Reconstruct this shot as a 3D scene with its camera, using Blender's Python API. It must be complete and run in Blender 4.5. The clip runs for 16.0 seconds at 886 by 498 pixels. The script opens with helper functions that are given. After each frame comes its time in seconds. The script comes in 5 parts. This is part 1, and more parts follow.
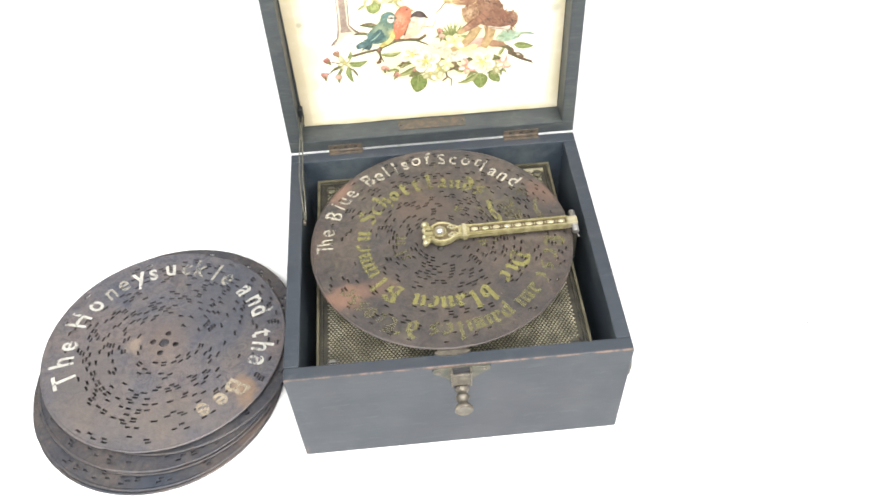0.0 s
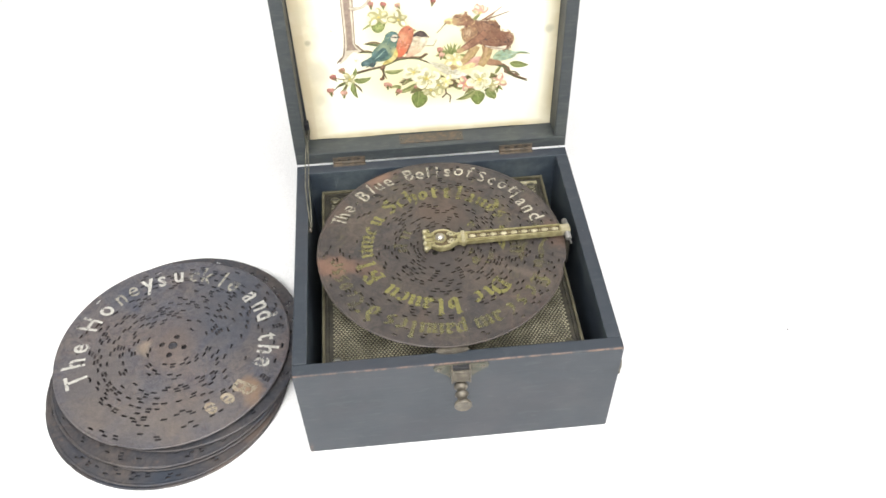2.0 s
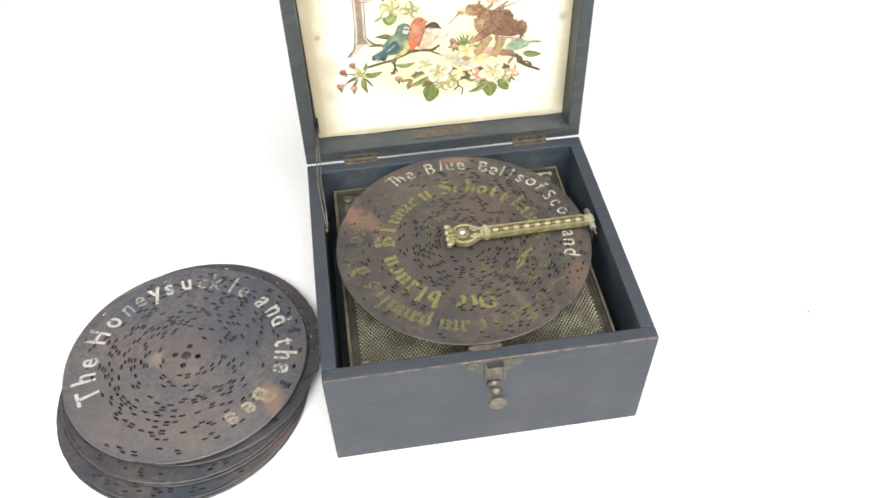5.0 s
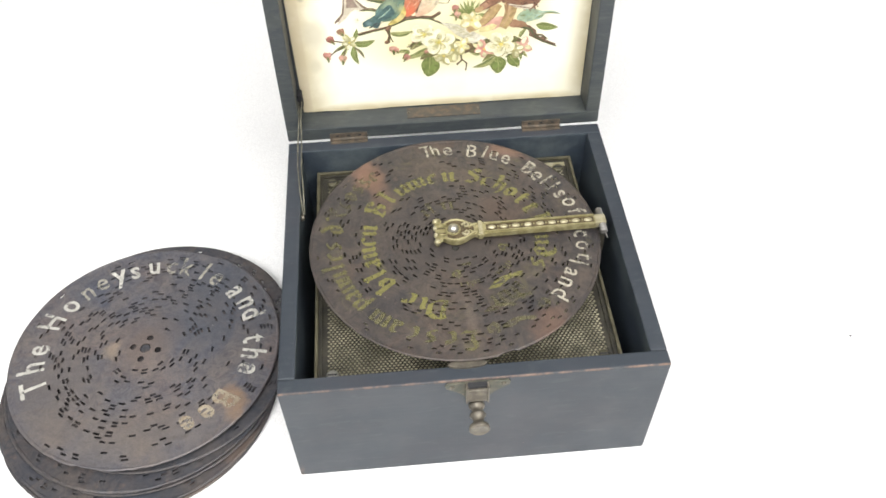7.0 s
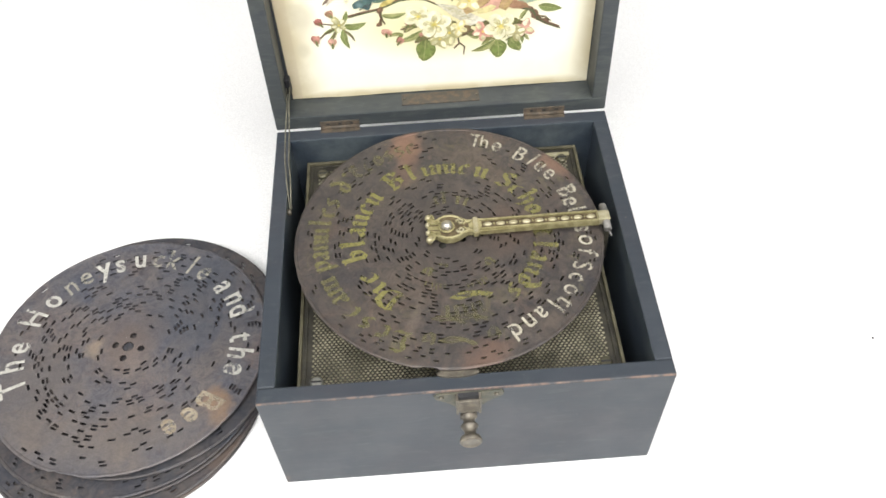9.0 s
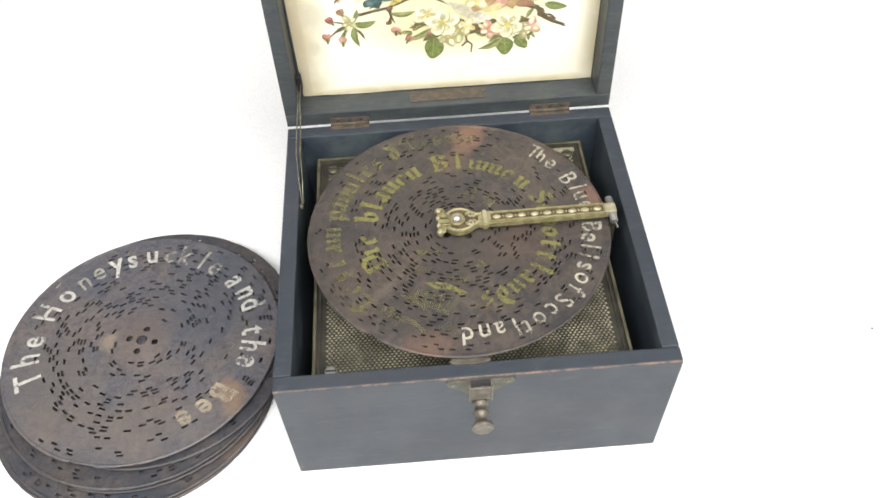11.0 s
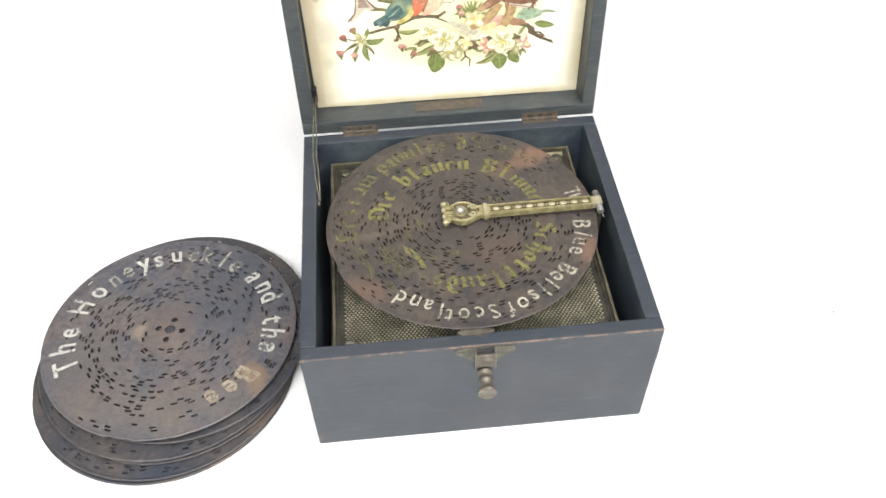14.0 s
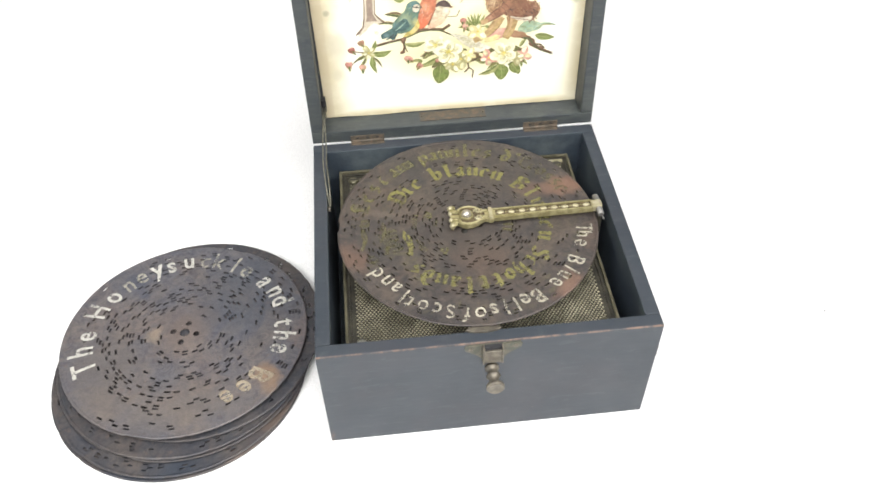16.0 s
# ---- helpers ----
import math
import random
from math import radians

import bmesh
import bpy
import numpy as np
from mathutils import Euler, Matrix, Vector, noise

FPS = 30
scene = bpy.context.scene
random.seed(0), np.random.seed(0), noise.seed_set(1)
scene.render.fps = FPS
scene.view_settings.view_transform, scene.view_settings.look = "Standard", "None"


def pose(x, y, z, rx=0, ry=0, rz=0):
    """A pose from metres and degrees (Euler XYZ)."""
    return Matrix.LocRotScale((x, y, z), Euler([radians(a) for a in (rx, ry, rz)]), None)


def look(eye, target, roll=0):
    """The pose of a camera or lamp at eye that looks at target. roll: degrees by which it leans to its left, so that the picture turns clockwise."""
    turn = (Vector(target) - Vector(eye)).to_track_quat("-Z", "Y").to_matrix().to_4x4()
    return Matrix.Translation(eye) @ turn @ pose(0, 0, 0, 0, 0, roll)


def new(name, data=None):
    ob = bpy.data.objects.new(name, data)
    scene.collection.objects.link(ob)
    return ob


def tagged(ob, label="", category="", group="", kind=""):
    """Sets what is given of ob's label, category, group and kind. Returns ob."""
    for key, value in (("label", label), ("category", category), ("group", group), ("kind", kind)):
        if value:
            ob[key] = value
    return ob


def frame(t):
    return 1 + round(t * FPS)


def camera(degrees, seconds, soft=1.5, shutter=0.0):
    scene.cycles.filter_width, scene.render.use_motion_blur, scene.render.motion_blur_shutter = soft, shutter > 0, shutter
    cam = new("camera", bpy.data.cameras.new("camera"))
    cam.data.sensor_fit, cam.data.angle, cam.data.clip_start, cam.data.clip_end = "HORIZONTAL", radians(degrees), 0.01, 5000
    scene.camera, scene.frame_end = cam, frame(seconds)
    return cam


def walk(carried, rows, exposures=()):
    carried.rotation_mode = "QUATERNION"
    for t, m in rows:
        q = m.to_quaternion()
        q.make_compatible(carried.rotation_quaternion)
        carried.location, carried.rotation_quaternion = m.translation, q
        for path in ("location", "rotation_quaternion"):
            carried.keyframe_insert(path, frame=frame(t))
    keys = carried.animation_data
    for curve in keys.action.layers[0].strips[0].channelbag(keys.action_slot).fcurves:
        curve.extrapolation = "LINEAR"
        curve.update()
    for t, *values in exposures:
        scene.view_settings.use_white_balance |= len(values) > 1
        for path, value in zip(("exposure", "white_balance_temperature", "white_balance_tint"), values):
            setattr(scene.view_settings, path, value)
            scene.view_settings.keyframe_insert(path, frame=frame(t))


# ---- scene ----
cam = camera(55.3, 16.0, 1.65)
PATH = [
    (0, (0.098, -0.322, 0.618), (0.172, 0.969, -0.908), -2.5),
    (0.5, (0.093, -0.338, 0.628), (0.184, 0.974, -0.879), -1.9),
    (1, (0.087, -0.35, 0.63), (0.188, 0.98, -0.86), -1.1),
    (1.5, (0.085, -0.355, 0.632), (0.191, 0.979, -0.854), -1.1),
    (2, (0.084, -0.358, 0.633), (0.196, 0.98, -0.849), -1.1),
    (2.5, (0.08, -0.361, 0.634), (0.198, 0.983, -0.843), -1.0),
    (3, (0.078, -0.358, 0.634), (0.2, 0.985, -0.844), -1.0),
    (3.5, (0.071, -0.354, 0.627), (0.196, 0.985, -0.854), -1.2),
    (4, (0.058, -0.349, 0.623), (0.19, 0.987, -0.86), -1.3),
    (6.3, (0.034, -0.317, 0.595), (0.283, 0.985, -0.902), -0.2),
    (6.5, (0.05, -0.308, 0.587), (0.267, 0.986, -0.922), -0.1),
    (7, (0.085, -0.28, 0.567), (0.179, 1.014, -0.955), -1.0),
    (7.5, (0.11, -0.256, 0.553), (0.126, 1.018, -0.988), -2.5),
    (8, (0.106, -0.247, 0.551), (0.125, 1.004, -1.009), -2.9),
    (8.5, (0.107, -0.245, 0.551), (0.14, 1.002, -1.012), -2.7),
    (10.8, (0.099, -0.254, 0.549), (0.146, 0.994, -1.013), -2.5),
    (11, (0.095, -0.259, 0.555), (0.149, 0.997, -1.0), -2.3),
    (11.5, (0.09, -0.27, 0.562), (0.151, 0.999, -0.982), -2.2),
    (12, (0.085, -0.289, 0.567), (0.153, 0.997, -0.964), -2.2),
    (12.5, (0.081, -0.307, 0.574), (0.164, 0.994, -0.943), -1.9),
    (13, (0.076, -0.318, 0.577), (0.167, 0.995, -0.929), -1.6),
    (13.5, (0.074, -0.325, 0.579), (0.169, 1.0, -0.917), -1.6),
    (14, (0.072, -0.33, 0.58), (0.178, 1.0, -0.91), -1.3),
    (14.5, (0.07, -0.336, 0.583), (0.185, 0.998, -0.902), -1.3),
    (15, (0.068, -0.344, 0.585), (0.191, 1.001, -0.89), -1.1),
    (15.5, (0.063, -0.349, 0.587), (0.188, 1.0, -0.884), -1.1),
    (16, (0.057, -0.355, 0.591), (0.188, 1.005, -0.871), -1.0),
]
walk(cam, [(t, look(eye, target, roll)) for t, eye, target, roll in PATH], [(0.0, 0.36), (0.5, 0.17), (1.0, 0.05), (1.5, 0.0), (4.0, 0.0), (7.0, -0.09), (8.5, -0.12), (11.0, -0.08), (13.0, 0.0), (16.0, 0.03)])

# ---- world and light: a bright white room, soft light from a broad ceiling panel ----
world = bpy.data.worlds.new("world")
scene.world = world
world.use_nodes = True
world.node_tree.nodes["Background"].inputs[0].default_value = (0.9, 0.95, 1.0, 1)
world.node_tree.nodes["Background"].inputs[1].default_value = 0.35


def area_lamp(name, eye, target, sx, sy, watts, colour):
    data = bpy.data.lights.new(name, "AREA")
    data.shape, data.size, data.size_y, data.energy, data.color = "RECTANGLE", sx, sy, watts, colour
    ob = new(name, data)
    ob.matrix_world = look(eye, target)
    return ob


area_lamp("ceiling_light_glow", (0.08, -0.42, 1.84), (0.06, 0.1, 0.0), 2.9, 2.7, 192, (1.0, 0.99, 0.975))


# ---- materials ----
def mix_rgb(nt, fac, a, b, mode="MIX"):
    m = nt.nodes.new("ShaderNodeMix")
    m.data_type, m.blend_type = "RGBA", mode
    for sock, v in ((m.inputs[0], fac), (m.inputs[6], a), (m.inputs[7], b)):
        if isinstance(v, bpy.types.NodeSocket):
            nt.links.new(v, sock)
        elif isinstance(v, tuple):
            sock.default_value = (*v, 1)
        else:
            sock.default_value = v
    return m.outputs[2]


def math_node(nt, op, a, b=0.0, c=None, clamp=False):
    m = nt.nodes.new("ShaderNodeMath")
    m.operation, m.use_clamp = op, clamp
    for sock, v in zip(m.inputs, (a, b, c)):
        if isinstance(v, bpy.types.NodeSocket):
            nt.links.new(v, sock)
        elif v is not None:
            sock.default_value = v
    return m.outputs[0]


def ramp(nt, value, lo, hi, to_lo=0.0, to_hi=1.0):
    m = nt.nodes.new("ShaderNodeMapRange")
    m.interpolation_type = "SMOOTHSTEP"
    nt.links.new(value, m.inputs[0])
    for i, v in enumerate((lo, hi, to_lo, to_hi)):
        m.inputs[i + 1].default_value = v
    return m.outputs[0]


def noise_tex(nt, vec, scale, detail=4.0, rough=0.55, distortion=0.0):
    n = nt.nodes.new("ShaderNodeTexNoise")
    nt.links.new(vec, n.inputs["Vector"])
    n.inputs["Scale"].default_value, n.inputs["Detail"].default_value = scale, detail
    n.inputs["Roughness"].default_value, n.inputs["Distortion"].default_value = rough, distortion
    return n.outputs["Fac"]


def start(name, rough=0.5, metal=0.0):
    m = bpy.data.materials.new(name)
    m.use_nodes = True
    nt = m.node_tree
    b = nt.nodes["Principled BSDF"]
    b.inputs["Roughness"].default_value, b.inputs["Metallic"].default_value = rough, metal
    co = nt.nodes.new("ShaderNodeTexCoord").outputs["Object"]
    return m, nt, b, co


def bump(nt, b, height, strength, dist):
    n = nt.nodes.new("ShaderNodeBump")
    n.inputs["Strength"].default_value, n.inputs["Distance"].default_value = strength, dist
    nt.links.new(height, n.inputs["Height"])
    nt.links.new(n.outputs[0], b.inputs["Normal"])


def mat(name, a, c, rough=0.5, metal=0.0, scale=60.0, fine=600.0, relief=0.15, depth=0.0003, lo=0.4, hi=0.65):
    """A surface of two tones at a coarse scale, with fine grain, roughness change and relief."""
    m, nt, b, co = start(name, rough, metal)
    big, small = noise_tex(nt, co, scale), noise_tex(nt, co, fine, 3.0)
    col = mix_rgb(nt, ramp(nt, big, lo, hi), a, c)
    col = mix_rgb(nt, 0.35, col, mix_rgb(nt, ramp(nt, small, 0.3, 0.7), (0.55, 0.55, 0.55), (1.0, 1.0, 1.0)), "MULTIPLY")
    nt.links.new(col, b.inputs["Base Color"])
    nt.links.new(math_node(nt, "MULTIPLY_ADD", big, 0.3, rough - 0.15), b.inputs["Roughness"])
    bump(nt, b, small, relief, depth)
    return m


def axes(nt, co):
    n = nt.nodes.new("ShaderNodeSeparateXYZ")
    nt.links.new(co, n.inputs[0])
    return n.outputs


def spot(nt, co, x, y, r0, r1, sx=1.0, sy=1.0, wob=0.019, scale=60.0):
    """A stain of uneven outline round (x, y): one inside r0, nothing past r1."""
    px, py, _ = axes(nt, co)
    dx = math_node(nt, "DIVIDE", math_node(nt, "SUBTRACT", px, x), sx)
    dy = math_node(nt, "DIVIDE", math_node(nt, "SUBTRACT", py, y), sy)
    d = math_node(nt, "SQRT", math_node(nt, "ADD", math_node(nt, "MULTIPLY", dx, dx), math_node(nt, "MULTIPLY", dy, dy)))
    n = math_node(nt, "MULTIPLY_ADD", noise_tex(nt, co, scale, 5.0), wob * 2, -wob)
    return ramp(nt, math_node(nt, "ADD", d, n), r1, r0)


def disc_metal(name, stains=(), dark=(0.058, 0.052, 0.052), warm=(0.091, 0.076, 0.066), gilt=False):
    """Dull brown patinated sheet steel with paler scuffs and rust stains."""
    m, nt, b, co = start(name, 0.5, 0.35)
    big, mid, small = noise_tex(nt, co, 22.0, 5.0, 0.6), noise_tex(nt, co, 120.0, 4.0), noise_tex(nt, co, 900.0, 2.0)
    col = mix_rgb(nt, ramp(nt, big, 0.35, 0.68), dark, warm)
    scuff = noise_tex(nt, co, 48.0, 8.0, 0.75, 1.5)
    tint = noise_tex(nt, co, 15.0, 6.0, 0.7, 1.0)
    col = mix_rgb(nt, ramp(nt, tint, 0.50, 0.66, 0.0, 0.55), col, tuple(0.5 * (p + q) * k for p, q, k in zip(dark, warm, (1.26, 1.06, 0.94))))
    col = mix_rgb(nt, ramp(nt, tint, 0.46, 0.34, 0.0, 0.5), col, tuple(p * k for p, k in zip(dark, (0.72, 0.80, 0.95))))
    col = mix_rgb(nt, ramp(nt, scuff, 0.56, 0.74, 0.0, 0.6), col, (0.15, 0.125, 0.105))
    col = mix_rgb(nt, ramp(nt, scuff, 0.44, 0.30, 0.0, 0.6), col, (0.042, 0.045, 0.052))
    col = mix_rgb(nt, ramp(nt, mid, 0.6, 0.8, 0.0, 0.55), col, (0.17, 0.125, 0.10))
    col = mix_rgb(nt, ramp(nt, mid, 0.42, 0.25, 0.0, 0.6), col, (0.05, 0.05, 0.06))
    blotch = noise_tex(nt, co, 80.0, 9.0, 0.74, 2.2)
    col = mix_rgb(nt, 1.0, col, mix_rgb(nt, ramp(nt, blotch, 0.34, 0.62), (0.72, 0.74, 0.78), (1.22, 1.17, 1.12)), "MULTIPLY")
    haze = noise_tex(nt, co, 34.0, 7.0, 0.7, 0.8)
    col = mix_rgb(nt, ramp(nt, haze, 0.54, 0.72, 0.0, 0.35), col, tuple(v * 1.5 for v in warm))
    for x, y, r0, r1, sx, sy, tone, amount in stains:
        col = mix_rgb(nt, math_node(nt, "MULTIPLY", spot(nt, co, x, y, r0, r1, sx, sy), amount), col, tone)
    if gilt:
        smear = noise_tex(nt, co, 70.0, 6.0, 0.7, 1.0)
        gx, gy, _ = axes(nt, co)
        grad = math_node(nt, "SQRT", math_node(nt, "ADD", math_node(nt, "MULTIPLY", gx, gx), math_node(nt, "MULTIPLY", gy, gy)))
        ringed = math_node(nt, "MAXIMUM", math_node(nt, "MULTIPLY", ramp(nt, grad, 0.050, 0.057), ramp(nt, grad, 0.076, 0.069)), math_node(nt, "MULTIPLY", ramp(nt, grad, 0.078, 0.083), ramp(nt, grad, 0.100, 0.094)))
        col = mix_rgb(nt, math_node(nt, "MULTIPLY", ringed, ramp(nt, smear, 0.52, 0.70, 0.0, 0.42)), col, (0.15, 0.135, 0.07))
    rx, ry, _ = axes(nt, co)
    rad = math_node(nt, "SQRT", math_node(nt, "ADD", math_node(nt, "MULTIPLY", rx, rx), math_node(nt, "MULTIPLY", ry, ry)))
    rim = math_node(nt, "MULTIPLY", ramp(nt, rad, 0.1012, 0.1034), ramp(nt, mid, 0.35, 0.65, 0.2, 0.8))
    col = mix_rgb(nt, rim, col, tuple(v * 0.9 for v in warm))
    fleck = ramp(nt, noise_tex(nt, co, 330.0, 1.0), 0.80, 0.83, 0.0, 0.8)
    col = mix_rgb(nt, fleck, col, (0.45, 0.42, 0.38))
    col = mix_rgb(nt, 0.4, col, mix_rgb(nt, ramp(nt, small, 0.3, 0.7), (0.6, 0.6, 0.6), (1.0, 1.0, 1.0)), "MULTIPLY")
    nt.links.new(col, b.inputs["Base Color"])
    nt.links.new(ramp(nt, mid, 0.2, 0.8, 0.42, 0.68), b.inputs["Roughness"])
    bump(nt, b, math_node(nt, "ADD", mid, small), 0.18, 0.0003)
    return m


def worn_paint(name, tone, shade, gone=0.42, soft=0.12, metal=0.0, rough=0.55, film=0.9):
    """Old lettering paint, rubbed through in places."""
    m, nt, b, co = start(name, rough, metal)
    n, f = noise_tex(nt, co, 260.0, 4.0, 0.65), noise_tex(nt, co, 45.0, 3.0)
    nt.links.new(mix_rgb(nt, ramp(nt, n, 0.35, 0.7), tone, shade), b.inputs["Base Color"])
    keep = ramp(nt, math_node(nt, "ADD", math_node(nt, "MULTIPLY", n, 0.6), math_node(nt, "MULTIPLY", f, 0.4)), gone - soft, gone + soft * 0.3, 0.0, film)
    nt.links.new(keep, b.inputs["Alpha"])
    return m


def box_paint(name, edges):
    """Blue-black ebonised wood, dull, with faint grain, scuffs and edges worn to the brown wood."""
    m, nt, b, co = start(name, 0.5)
    b.inputs["Specular IOR Level"].default_value = 0.42
    g = nt.nodes.new("ShaderNodeMapping")
    g.inputs["Scale"].default_value = (1.0, 6.0, 9.0)
    nt.links.new(co, g.inputs[0])
    grain, big, fine = noise_tex(nt, g.outputs[0], 38.0, 6.0, 0.6), noise_tex(nt, co, 18.0, 4.0), noise_tex(nt, co, 700.0, 2.0)
    col = mix_rgb(nt, ramp(nt, grain, 0.3, 0.72), (0.030, 0.037, 0.048) if edges else (0.034, 0.040, 0.045), (0.036, 0.043, 0.053) if edges else (0.042, 0.049, 0.052))
    col = mix_rgb(nt, ramp(nt, big, 0.52, 0.8, 0.0, 0.5), col, (0.054, 0.060, 0.071))
    col = mix_rgb(nt, ramp(nt, noise_tex(nt, co, 11.0, 5.0, 0.65), 0.44, 0.64, 0.0, 0.75), col, (0.042, 0.044, 0.053) if edges else (0.052, 0.058, 0.054))
    col = mix_rgb(nt, ramp(nt, noise_tex(nt, co, 26.0, 5.0, 0.7), 0.45, 0.28, 0.0, 0.6), col, (0.026, 0.031, 0.040))
    rub = nt.nodes.new("ShaderNodeMapping")
    rub.inputs["Scale"].default_value = (1.0, 2.5, 4.0)
    nt.links.new(co, rub.inputs[0])
    col = mix_rgb(nt, ramp(nt, noise_tex(nt, rub.outputs[0], 46.0, 7.0, 0.72, 0.6), 0.52 if edges else 0.46, 0.72 if edges else 0.66, 0.0, 0.6), col, (0.062, 0.073, 0.078) if edges else (0.072, 0.082, 0.076))
    if not edges:
        col = mix_rgb(nt, ramp(nt, noise_tex(nt, rub.outputs[0], 28.0, 6.0, 0.7, 0.8), 0.48, 0.34, 0.0, 0.7), col, (0.026, 0.030, 0.040))
    col = mix_rgb(nt, ramp(nt, noise_tex(nt, rub.outputs[0], 130.0, 4.0, 0.7), 0.66, 0.76, 0.0, 0.5), col, (0.098, 0.100, 0.098))
    px, py, pz = axes(nt, co)
    edge = math_node(nt, "MULTIPLY", ramp(nt, pz, 0.1074, 0.1084), ramp(nt, py, 0.0015, 0.0006))
    foot = math_node(nt, "MULTIPLY", ramp(nt, pz, 0.016, 0.0), math_node(nt, "MULTIPLY", ramp(nt, px, 0.005, 0.001), ramp(nt, py, 0.003, 0.001)))
    worn = math_node(nt, "MULTIPLY", math_node(nt, "MAXIMUM", edge, foot), ramp(nt, noise_tex(nt, co, 90.0, 5.0, 0.65), 0.40, 0.66, 0.05, 0.75))
    if edges:
        col = mix_rgb(nt, worn, col, (0.24, 0.15, 0.105))
    nick = ramp(nt, noise_tex(nt, co, 240.0, 2.0), 0.77, 0.80, 0.0, 0.55)
    col = mix_rgb(nt, nick, col, (0.25, 0.20, 0.16))
    nt.links.new(col, b.inputs["Base Color"])
    nt.links.new(ramp(nt, big, 0.3, 0.7, 0.38, 0.55), b.inputs["Roughness"])
    bump(nt, b, math_node(nt, "ADD", grain, math_node(nt, "MULTIPLY", fine, 0.4)), 0.06, 0.0003)
    return m


